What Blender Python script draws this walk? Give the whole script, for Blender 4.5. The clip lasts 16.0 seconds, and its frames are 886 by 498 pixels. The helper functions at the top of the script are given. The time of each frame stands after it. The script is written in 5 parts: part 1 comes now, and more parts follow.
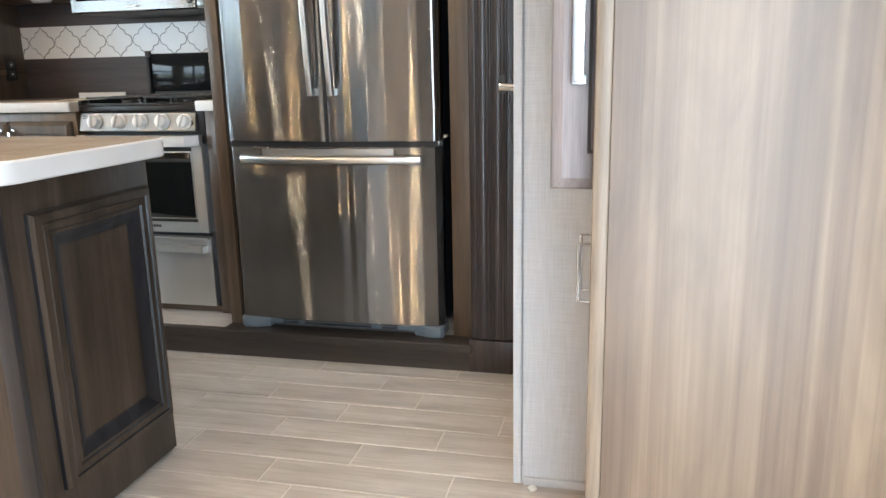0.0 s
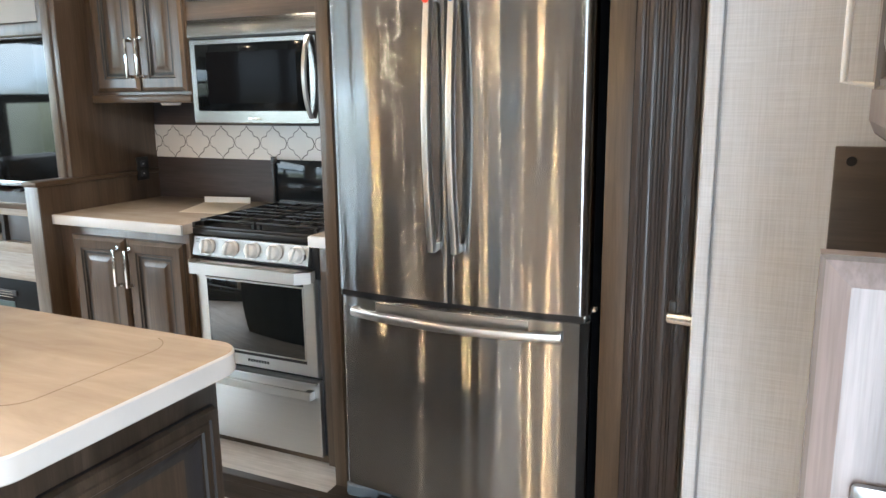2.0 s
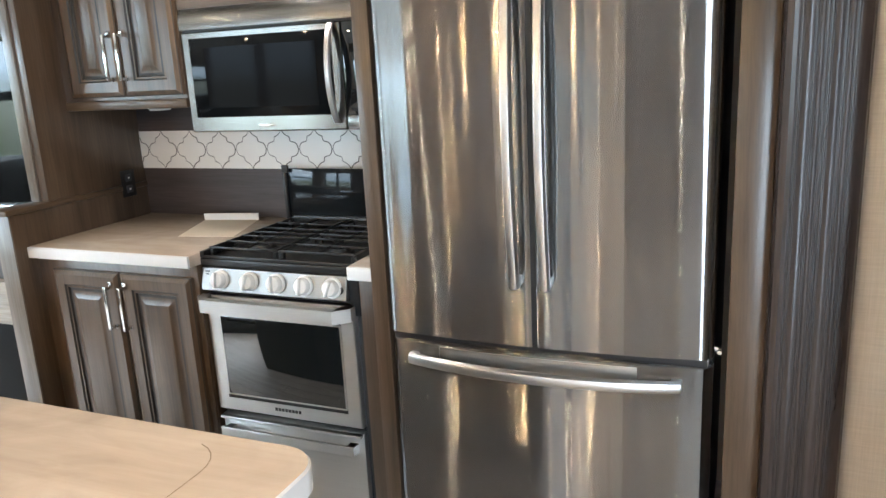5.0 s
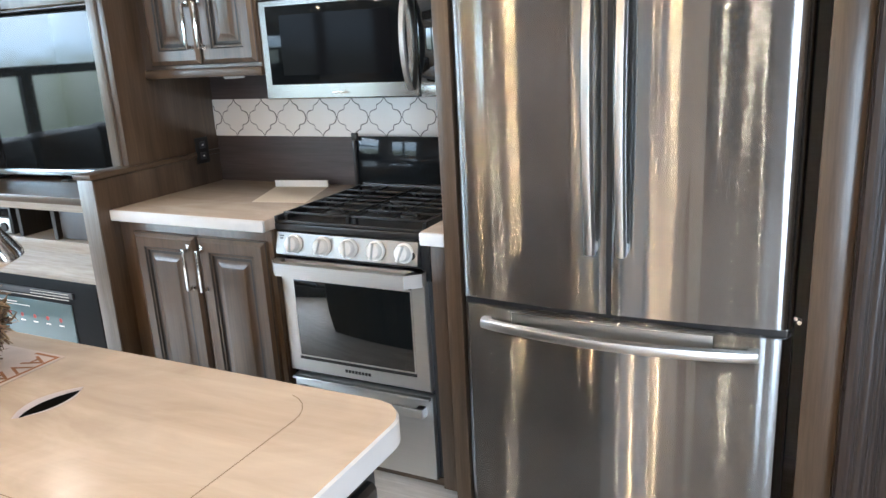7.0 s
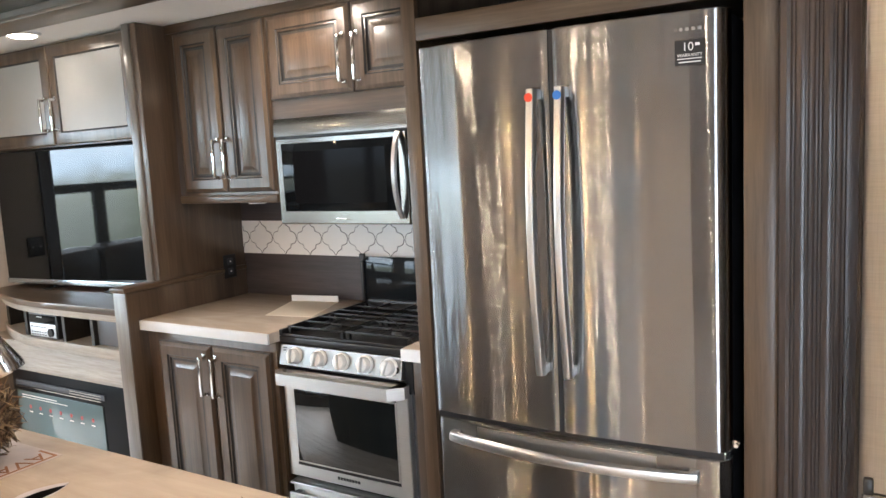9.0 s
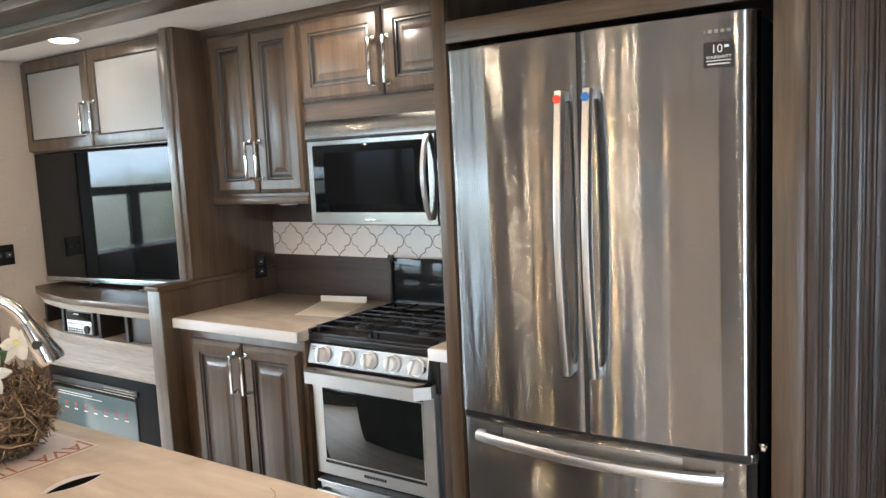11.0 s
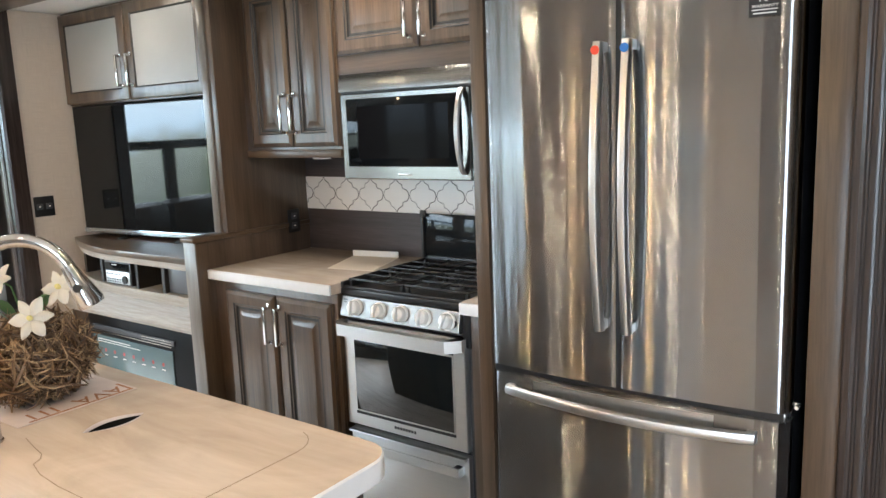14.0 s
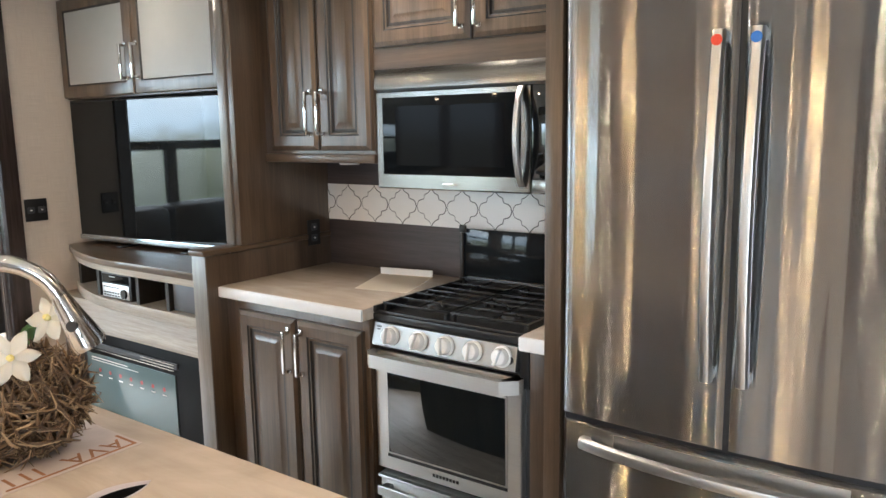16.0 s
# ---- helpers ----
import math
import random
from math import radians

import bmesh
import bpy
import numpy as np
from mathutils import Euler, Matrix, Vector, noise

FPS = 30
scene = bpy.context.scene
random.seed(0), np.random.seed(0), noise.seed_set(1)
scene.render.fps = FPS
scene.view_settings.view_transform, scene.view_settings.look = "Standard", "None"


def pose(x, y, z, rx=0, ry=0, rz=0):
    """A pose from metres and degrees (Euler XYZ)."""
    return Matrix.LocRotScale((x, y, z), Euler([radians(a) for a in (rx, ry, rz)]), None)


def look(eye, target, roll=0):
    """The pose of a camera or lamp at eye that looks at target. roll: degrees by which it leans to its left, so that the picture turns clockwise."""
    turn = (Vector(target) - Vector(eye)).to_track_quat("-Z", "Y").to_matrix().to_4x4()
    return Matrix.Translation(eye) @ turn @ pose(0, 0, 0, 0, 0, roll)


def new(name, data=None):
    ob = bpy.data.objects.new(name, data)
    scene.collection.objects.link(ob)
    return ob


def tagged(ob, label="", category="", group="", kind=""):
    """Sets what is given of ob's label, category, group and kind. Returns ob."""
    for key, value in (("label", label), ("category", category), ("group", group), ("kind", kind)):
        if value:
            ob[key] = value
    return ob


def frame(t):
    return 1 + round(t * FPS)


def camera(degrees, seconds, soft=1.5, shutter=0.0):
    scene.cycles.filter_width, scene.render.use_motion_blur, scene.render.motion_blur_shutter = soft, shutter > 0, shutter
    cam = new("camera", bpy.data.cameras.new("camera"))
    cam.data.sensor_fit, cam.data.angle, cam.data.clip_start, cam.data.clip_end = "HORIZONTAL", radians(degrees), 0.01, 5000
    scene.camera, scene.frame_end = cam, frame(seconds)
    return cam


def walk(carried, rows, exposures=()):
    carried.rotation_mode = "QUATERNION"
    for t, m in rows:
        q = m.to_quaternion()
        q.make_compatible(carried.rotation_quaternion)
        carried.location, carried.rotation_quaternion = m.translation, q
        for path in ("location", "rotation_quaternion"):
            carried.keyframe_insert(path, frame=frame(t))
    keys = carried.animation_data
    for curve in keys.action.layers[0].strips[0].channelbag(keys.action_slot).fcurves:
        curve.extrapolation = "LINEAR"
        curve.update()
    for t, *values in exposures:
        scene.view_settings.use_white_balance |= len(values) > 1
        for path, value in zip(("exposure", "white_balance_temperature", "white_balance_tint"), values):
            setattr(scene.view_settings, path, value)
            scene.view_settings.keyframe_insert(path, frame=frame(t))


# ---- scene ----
cam = camera(60.9, 16.0)
PATH = [
    (0, (0.077, -0.235, 1.058), (-0.375, 1.658, 0.6), -1.2),
    (0.5, (0.007, -0.101, 1.146), (-0.566, 1.769, 0.727), -1.0),
    (1, (-0.073, 0.007, 1.29), (-0.681, 1.864, 0.863), -0.6),
    (1.5, (-0.069, 0.17, 1.323), (-0.751, 2.001, 0.897), -0.7),
    (2, (-0.035, 0.347, 1.44), (-0.875, 2.115, 1.03), -0.7),
    (2.5, (-0.036, 0.391, 1.52), (-0.968, 2.13, 1.193), -2.1),
    (3, (-0.127, 0.466, 1.54), (-1.012, 2.254, 1.393), -1.7),
    (3.5, (-0.247, 0.543, 1.522), (-1.102, 2.346, 1.381), -1.5),
    (4, (-0.31, 0.657, 1.513), (-1.16, 2.441, 1.204), -3.0),
    (4.5, (-0.413, 0.64, 1.511), (-1.165, 2.445, 1.09), -2.9),
    (6.8, (-0.51, 0.598, 1.501), (-1.377, 2.299, 0.907), -3.0),
    (7, (-0.511, 0.578, 1.494), (-1.386, 2.295, 0.958), -3.1),
    (7.5, (-0.485, 0.582, 1.541), (-1.37, 2.312, 1.067), -3.9),
    (8, (-0.315, 0.588, 1.525), (-1.277, 2.3, 1.146), -3.7),
    (8.5, (-0.194, 0.591, 1.551), (-1.242, 2.267, 1.247), -4.0),
    (9, (-0.199, 0.539, 1.561), (-1.237, 2.23, 1.309), -3.0),
    (11.5, (-0.179, 0.519, 1.547), (-1.297, 2.161, 1.313), -2.7),
    (12, (-0.173, 0.52, 1.548), (-1.303, 2.149, 1.286), -2.9),
    (12.5, (-0.173, 0.522, 1.528), (-1.312, 2.141, 1.243), -2.9),
    (13, (-0.168, 0.536, 1.529), (-1.321, 2.14, 1.211), -3.0),
    (13.5, (-0.169, 0.529, 1.525), (-1.329, 2.124, 1.195), -2.7),
    (14, (-0.192, 0.517, 1.527), (-1.355, 2.109, 1.196), -2.2),
    (14.5, (-0.246, 0.517, 1.515), (-1.417, 2.108, 1.202), -1.5),
    (15, (-0.316, 0.528, 1.528), (-1.497, 2.109, 1.203), -1.8),
    (15.5, (-0.417, 0.612, 1.521), (-1.597, 2.193, 1.195), -1.6),
    (16, (-0.534, 0.697, 1.519), (-1.687, 2.301, 1.206), -0.9),
]
LOOKS = [(0.0, -0.3, 6300, 11), (1.0, -0.18, 6350, 11), (2.0, -0.17, 6300, 11), (2.7, -0.1, 6500, 12), (3.5, -0.04, 6700, 13), (4.2, -0.02, 6600, 12), (4.7, 0.01, 6250, 10),
         (7.0, 0.0, 5850, 11), (8.0, -0.04, 6150, 12), (9.0, -0.05, 6420, 15), (12.5, -0.1, 6220, 11), (14.5, -0.11, 6220, 11), (15.3, -0.15, 6320, 12), (16.0, -0.17, 6320, 12)]
walk(cam, [(t, look(eye, target, roll)) for t, eye, target, roll in PATH], LOOKS)

# ---------------- light ----------------
world = bpy.data.worlds.new("world")
scene.world = world
world.use_nodes = True
wn = world.node_tree.nodes
sky = wn.new("ShaderNodeTexSky")
sky.sky_type = "NISHITA"
sky.sun_disc = False
sky.sun_elevation = radians(42)
sky.sun_rotation = radians(200)
wn["Background"].inputs["Strength"].default_value = 0.12
world.node_tree.links.new(sky.outputs[0], wn["Background"].inputs["Color"])

sun_data = bpy.data.lights.new("sun", "SUN")
sun_data.energy, sun_data.angle, sun_data.color = 3.0, radians(0.5), (1.0, 0.95, 0.88)
sun = new("sun", sun_data)
sun.matrix_world = look((2, -6, 6), (0, 0, 0))


def area(name, eye, target, w, h, watts, color):
    d = bpy.data.lights.new(name, "AREA")
    d.shape, d.size, d.size_y, d.energy, d.color = "RECTANGLE", w, h, watts, color
    ob = new(name, d)
    ob.matrix_world = look(eye, target)
    return ob


DAY = (0.76, 0.9, 1.0)
area("daylight_entry_door", (0.40, -0.82, 0.9), (0.0, 2.0, 0.0), 0.66, 1.8, 96, DAY)
area("daylight_side_window", (-4.85, 2.75, 1.35), (-4.2, 1.2, 0.0), 1.3, 1.15, 230, DAY)

# ---------------- materials ----------------


def nodes_of(name):
    m = bpy.data.materials.new(name)
    m.use_nodes = True
    return m, m.node_tree.nodes, m.node_tree.links, m.node_tree.nodes["Principled BSDF"]


def ramp(ns, stops):
    r = ns.new("ShaderNodeValToRGB")
    el = r.color_ramp.elements
    while len(el) < len(stops):
        el.new(0.5)
    for e, (p, c) in zip(el, stops):
        e.position, e.color = p, (*c, 1)
    return r


def coords(ns, ls, scale):
    g = ns.new("ShaderNodeNewGeometry")
    mp = ns.new("ShaderNodeMapping")
    mp.inputs["Scale"].default_value = scale
    ls.new(g.outputs["Position"], mp.inputs["Vector"])
    return mp.outputs[0]


def noise_tex(ns, ls, vec, scale, detail=4, rough=0.6, dist=0.0):
    n = ns.new("ShaderNodeTexNoise")
    n.inputs["Scale"].default_value = scale
    n.inputs["Detail"].default_value = detail
    n.inputs["Roughness"].default_value = rough
    n.inputs["Distortion"].default_value = dist
    ls.new(vec, n.inputs["Vector"])
    return n.outputs["Fac"]


def mix(ns, ls, a, b, fac, mode="MIX"):
    m = ns.new("ShaderNodeMix")
    m.data_type, m.blend_type = "RGBA", mode
    ls.new(a, m.inputs[6])
    if isinstance(b, tuple):
        m.inputs[7].default_value = (*b, 1)
    else:
        ls.new(b, m.inputs[7])
    if isinstance(fac, float):
        m.inputs[0].default_value = fac
    else:
        ls.new(fac, m.inputs[0])
    return m.outputs[2]


def bump(ns, ls, bsdf, height, strength, distance):
    b = ns.new("ShaderNodeBump")
    b.inputs["Strength"].default_value, b.inputs["Distance"].default_value = strength, distance
    ls.new(height, b.inputs["Height"])
    ls.new(b.outputs[0], bsdf.inputs["Normal"])


GRAIN = {"x": (1.2, 26, 26), "y": (26, 1.2, 26), "z": (26, 26, 1.2), "zz": (30, 30, 0.28)}


def wood(name, dark, mid, light, axis="z", rough=0.34, fine=3.0, jitter=0.0, pore=0.75, blotch=0.0, coat=0.0):
    """Stained wood with long grain along one axis, fine pores and slow changes of tone."""
    m, ns, ls, b = nodes_of(name)
    v = coords(ns, ls, GRAIN[axis])
    if jitter:
        oi = ns.new("ShaderNodeObjectInfo")
        add = ns.new("ShaderNodeVectorMath")
        add.operation = "MULTIPLY_ADD"
        comb = ns.new("ShaderNodeCombineXYZ")
        for i in range(3):
            ls.new(oi.outputs["Random"], comb.inputs[i])
        ls.new(comb.outputs[0], add.inputs[0])
        add.inputs[1].default_value = (jitter, jitter, jitter)
        ls.new(v, add.inputs[2])
        v = add.outputs[0]
    broad = noise_tex(ns, ls, v, 0.55, 4, 0.6, 0.6)
    pores = noise_tex(ns, ls, v, fine * 2.2, 3, 0.7)
    c1 = ramp(ns, [(0.28, dark), (0.5, mid), (0.74, light)])
    ls.new(broad, c1.inputs[0])
    c2 = ramp(ns, [(0.3, (0.62, 0.6, 0.58)), (0.62, (1, 1, 1))])
    ls.new(pores, c2.inputs[0])
    col = mix(ns, ls, c1.outputs[0], c2.outputs[0], pore, "MULTIPLY")
    if blotch:
        n3 = noise_tex(ns, ls, coords(ns, ls, {"x": (2.2, 5, 5), "y": (5, 2.2, 5), "z": (5, 5, 2.2), "zz": (9, 9, 1.6)}[axis]), 1.3, 4, 0.6, 1.2)
        c3 = ramp(ns, [(0.32, (1 - blotch, 1 - blotch * 1.1, 1 - blotch * 1.2)), (0.66, (1, 1, 1))])
        ls.new(n3, c3.inputs[0])
        col = mix(ns, ls, col, c3.outputs[0], 1.0, "MULTIPLY")
    ls.new(col, b.inputs["Base Color"])
    b.inputs["Roughness"].default_value = rough
    b.inputs["Coat Weight"].default_value, b.inputs["Coat Roughness"].default_value = coat, 0.22
    bump(ns, ls, b, pores, 0.12, 0.002)
    return m


def plain(name, color, rough=0.5, metal=0.0, vary=0.12, scale=9.0, relief=0.05):
    m, ns, ls, b = nodes_of(name)
    v = coords(ns, ls, (1, 1, 1))
    n1 = noise_tex(ns, ls, v, scale, 5)
    n2 = noise_tex(ns, ls, v, scale * 14, 3)
    lo = tuple(c * (1 - vary) for c in color)
    hi = tuple(min(1, c * (1 + vary)) for c in color)
    r = ramp(ns, [(0.3, lo), (0.7, hi)])
    ls.new(n1, r.inputs[0])
    ls.new(r.outputs[0], b.inputs["Base Color"])
    b.inputs["Roughness"].default_value, b.inputs["Metallic"].default_value = rough, metal
    if relief:
        bump(ns, ls, b, n2, relief, 0.002)
    return m


def brushed(name, color, rough, across=(0, 0, 1), aniso=0.85, wave=0.0, wavelen=9.0):
    """Brushed stainless steel: reflections are drawn out across the brush lines; wave is the buckle of the sheet."""
    m, ns, ls, b = nodes_of(name)
    b.inputs["Metallic"].default_value = 1.0
    b.inputs["Anisotropic"].default_value = aniso
    t = ns.new("ShaderNodeCombineXYZ")
    for i in range(3):
        t.inputs[i].default_value = across[i]
    ls.new(t.outputs[0], b.inputs["Tangent"])
    fine = noise_tex(ns, ls, coords(ns, ls, (4, 4, 900) if across[2] else (900, 4, 4)), 1.0, 2)
    r = ramp(ns, [(0.3, tuple(c * 0.93 for c in color)), (0.7, color)])
    ls.new(fine, r.inputs[0])
    ls.new(r.outputs[0], b.inputs["Base Color"])
    b.inputs["Roughness"].default_value = rough
    if wave:
        w = noise_tex(ns, ls, coords(ns, ls, (wavelen, wavelen, 0.45)), 1.0, 1.3, 0.5, 0.4)
        slow = noise_tex(ns, ls, coords(ns, ls, (3.1, 3.1, 0.15)), 1.0, 1, 0.5)
        flat = ramp(ns, [(0.4, (0.3, 0.3, 0.3)), (0.58, (1, 1, 1))])
        ls.new(slow, flat.inputs[0])
        sheet = ns.new("ShaderNodeMath")
        sheet.operation = "MULTIPLY"
        ls.new(w, sheet.inputs[0])
        ls.new(flat.outputs[0], sheet.inputs[1])
        bump(ns, ls, b, sheet.outputs[0], 1.0, wave)
    return m


def ripple_steel(name, color, narrow, tall, spot, wave, wavelen):
    """Brushed sheet steel: each lamp is drawn out into a tall thin streak that wanders with the ripple of the sheet."""
    m, ns, ls, old = nodes_of(name)
    ns.remove(old)
    fine = noise_tex(ns, ls, coords(ns, ls, (5, 5, 1100)), 1.0, 2)
    r = ramp(ns, [(0.3, tuple(c * 0.92 for c in color)), (0.7, color)])
    ls.new(fine, r.inputs[0])
    w1 = noise_tex(ns, ls, coords(ns, ls, (wavelen, wavelen, 0.3)), 1.0, 1.0, 0.4, 0.2)
    w2 = noise_tex(ns, ls, coords(ns, ls, (wavelen * 2.6, wavelen, 0.4)), 1.0, 0.0, 0.4, 0.1)
    slow = noise_tex(ns, ls, coords(ns, ls, (2.6, 2.6, 0.2)), 1.0, 1, 0.5)
    flat = ramp(ns, [(0.4, (0.35, 0.35, 0.35)), (0.6, (1, 1, 1))])
    ls.new(slow, flat.inputs[0])
    both = ns.new("ShaderNodeMath")
    both.operation = "MULTIPLY_ADD"
    both.inputs[1].default_value = 0.13
    ls.new(w2, both.inputs[0])
    ls.new(w1, both.inputs[2])
    sheet = ns.new("ShaderNodeMath")
    sheet.operation = "MULTIPLY"
    ls.new(both.outputs[0], sheet.inputs[0])
    ls.new(flat.outputs[0], sheet.inputs[1])
    bp = ns.new("ShaderNodeBump")
    bp.inputs["Strength"].default_value, bp.inputs["Distance"].default_value = 1.0, wave
    ls.new(sheet.outputs[0], bp.inputs["Height"])
    t = ns.new("ShaderNodeCombineXYZ")
    t.inputs[0].default_value = 1.0
    lobes = []
    for ax, az in ((narrow, tall), (narrow * 1.5, narrow * 9)):
        g = ns.new("ShaderNodeBsdfAnisotropic")
        g.distribution = "GGX"
        k = math.sqrt(ax / az)
        g.inputs["Roughness"].default_value = (ax * az) ** 0.25
        g.inputs["Anisotropy"].default_value = 1 - k
        ls.new(r.outputs[0], g.inputs["Color"])
        ls.new(bp.outputs[0], g.inputs["Normal"])
        ls.new(t.outputs[0], g.inputs["Tangent"])
        lobes.append(g.outputs[0])
    mx = ns.new("ShaderNodeMixShader")
    mx.inputs[0].default_value = spot
    ls.new(lobes[0], mx.inputs[1])
    ls.new(lobes[1], mx.inputs[2])
    ls.new(mx.outputs[0], ns["Material Output"].inputs["Surface"])
    return m


def linen(name, base, thread):
    """Woven wall covering: fine threads up and across."""
    m, ns, ls, b = nodes_of(name)
    up = noise_tex(ns, ls, coords(ns, ls, (420, 420, 11)), 1.0, 3)
    across = noise_tex(ns, ls, coords(ns, ls, (11, 11, 420)), 1.0, 3)
    mx = ns.new("ShaderNodeMath")
    mx.operation = "ADD"
    ls.new(up, mx.inputs[0])
    ls.new(across, mx.inputs[1])
    r = ramp(ns, [(0.36, thread), (0.62, base)])
    half = ns.new("ShaderNodeMath")
    half.operation = "MULTIPLY"
    half.inputs[1].default_value = 0.5
    ls.new(mx.outputs[0], half.inputs[0])
    ls.new(half.outputs[0], r.inputs[0])
    ls.new(r.outputs[0], b.inputs["Base Color"])
    b.inputs["Roughness"].default_value = 0.8
    bump(ns, ls, b, half.outputs[0], 0.25, 0.002)
    return m


def glass_dark(name, color=(0.006, 0.007, 0.008), rough=0.03, ior=1.6):
    m, ns, ls, b = nodes_of(name)
    b.inputs["Base Color"].default_value = (*color, 1)
    b.inputs["Roughness"].default_value = rough
    b.inputs["IOR"].default_value = ior
    return m


def island_tint(name, stops, rough):
    """One tone for each loose piece of a tangle, with fine grain."""
    m, ns, ls, b = nodes_of(name)
    g = ns.new("ShaderNodeNewGeometry")
    r = ramp(ns, stops)
    ls.new(g.outputs["Random Per Island"], r.inputs[0])
    n = noise_tex(ns, ls, coords(ns, ls, (1, 1, 1)), 160, 3)
    c = ramp(ns, [(0.3, (0.6, 0.58, 0.55)), (0.65, (1, 1, 1))])
    ls.new(n, c.inputs[0])
    ls.new(mix(ns, ls, r.outputs[0], c.outputs[0], 0.8, "MULTIPLY"), b.inputs["Base Color"])
    b.inputs["Roughness"].default_value = rough
    bump(ns, ls, b, n, 0.3, 0.001)
    return m


def tinted(name, tint):
    """Thin tinted window glass: see-through with a weak mirror."""
    m, ns, ls, old = nodes_of(name)
    ns.remove(old)
    t = ns.new("ShaderNodeBsdfTransparent")
    t.inputs["Color"].default_value = (*tint, 1)
    g = ns.new("ShaderNodeBsdfAnisotropic")
    g.inputs["Roughness"].default_value = 0.02
    mx = ns.new("ShaderNodeMixShader")
    mx.inputs[0].default_value = 0.05
    ls.new(t.outputs[0], mx.inputs[1])
    ls.new(g.outputs[0], mx.inputs[2])
    ls.new(mx.outputs[0], ns["Material Output"].inputs["Surface"])
    return m


def emit(name, color, strength):
    m, ns, ls, b = nodes_of(name)
    b.inputs["Base Color"].default_value = (0.8, 0.8, 0.8, 1)
    b.inputs["Emission Color"].default_value = (*color, 1)
    b.inputs["Emission Strength"].default_value = strength
    return m


W_D, W_M, W_L = (0.044, 0.026, 0.015), (0.09, 0.0565, 0.0335), (0.138, 0.091, 0.056)
WOOD_Z = wood("stained_wood_upright", W_D, W_M, W_L, "z", coat=0.45)
WOOD_X = wood("stained_wood_level", W_D, W_M, W_L, "x", coat=0.2)
DARK_TRIM = wood("dark_trim_wood", (0.022, 0.016, 0.013), (0.046, 0.034, 0.027), (0.075, 0.056, 0.045), "x", 0.34)
WOOD_Y = wood("stained_wood_deep", W_D, W_M, W_L, "y")
# dark glaze of the door grooves, also painted shade inside the fridge niche
GLAZE_AND_SHADE = wood("dark_glaze_and_shade", (0.012, 0.01, 0.009), (0.024, 0.02, 0.017), (0.048, 0.038, 0.031), "z", 0.5)
INK_GLAZE = wood("blue_black_glaze", (0.005, 0.006, 0.009), (0.012, 0.013, 0.017), (0.04, 0.039, 0.044), "z", 0.4)
WORN_EDGE = wood("worn_corner", (0.008, 0.009, 0.013), (0.03, 0.027, 0.029), (0.1, 0.088, 0.084), "z", 0.4)
REED_WOOD = wood("fluted_wood", (0.017, 0.0115, 0.0105), (0.036, 0.0255, 0.0235), (0.07, 0.052, 0.047), "z", 0.27, coat=0.12)
ISLE_WOOD = wood("island_wood", (0.022, 0.015, 0.011), (0.06, 0.043, 0.031), (0.106, 0.078, 0.058), "z", 0.4, 3.0, 0.0, 0.9, 0.35)
PALE_WOOD = wood("pale_laminate", (0.098, 0.054, 0.03), (0.152, 0.093, 0.053), (0.23, 0.152, 0.09), "zz", 0.4, 2.2, 0.0, 0.45, 0.32)
PALE_EDGE = wood("pale_edge_band", (0.14, 0.098, 0.064), (0.2, 0.142, 0.095), (0.25, 0.182, 0.125), "z", 0.45)
DOOR_WOOD = wood("whitewashed_door", (0.14, 0.11, 0.106), (0.192, 0.157, 0.152), (0.25, 0.207, 0.2), "z", 0.36)
SPLASH = wood("dark_backsplash", (0.045, 0.036, 0.036), (0.062, 0.05, 0.05), (0.085, 0.068, 0.066), "x", 0.45)
COUNTER = wood("cream_worktop", (0.57, 0.475, 0.395), (0.625, 0.535, 0.455), (0.67, 0.585, 0.505), "x", 0.2, 1.0, 0.0, 0.08, 0.2)
# divider wood with its grey daylight sheen put into the colour
SHEEN_EDGE = wood("daylit_edge", (0.1, 0.083, 0.068), (0.16, 0.137, 0.115), (0.22, 0.19, 0.16), "z", 0.3, coat=0.3)
# pale console wood; on apron and shelf the paleness is painted daylight
PALE_DAYLIT = wood("pale_daylit_wood", (0.3, 0.27, 0.23), (0.4, 0.36, 0.31), (0.48, 0.44, 0.385), "x", 0.4)
COUNTER_EDGE = plain("white_worktop_edge", (0.74, 0.745, 0.755), 0.35, 0, 0.04)
STEEL = ripple_steel("fridge_steel", (0.352, 0.358, 0.363), 0.0033, 0.5, 0.11, 0.0056, 13.0)
STEEL_X = brushed("range_steel", (0.72, 0.715, 0.7), 0.44, (0, 0, 1), 0.5)
STEEL_PANEL = brushed("panel_steel", (0.33, 0.325, 0.315), 0.34, (0, 0, 1), 0.6, 0.003, 14.0)
STEEL_MW = brushed("microwave_steel", (0.25, 0.245, 0.235), 0.2, (0, 0, 1), 0.55)
BAR_STEEL = brushed("bar_steel", (0.64, 0.63, 0.61), 0.31, (1, 0, 0), 0.4)
CHROME = plain("chrome", (0.74, 0.74, 0.73), 0.1, 1.0, 0.02, 9, 0)
FAUCET_STEEL = plain("faucet_steel", (0.56, 0.555, 0.55), 0.17, 1.0, 0.03, 9, 0)
SATIN = plain("satin_chrome", (0.5, 0.52, 0.54), 0.36, 1.0, 0.03, 9, 0)
NICKEL = plain("satin_nickel", (0.62, 0.59, 0.54), 0.24, 1.0, 0.04, 9, 0.02)
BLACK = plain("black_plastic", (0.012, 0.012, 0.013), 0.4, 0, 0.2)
IRON = plain("cast_iron", (0.014, 0.014, 0.015), 0.32, 0, 0.3, 30, 0.2)
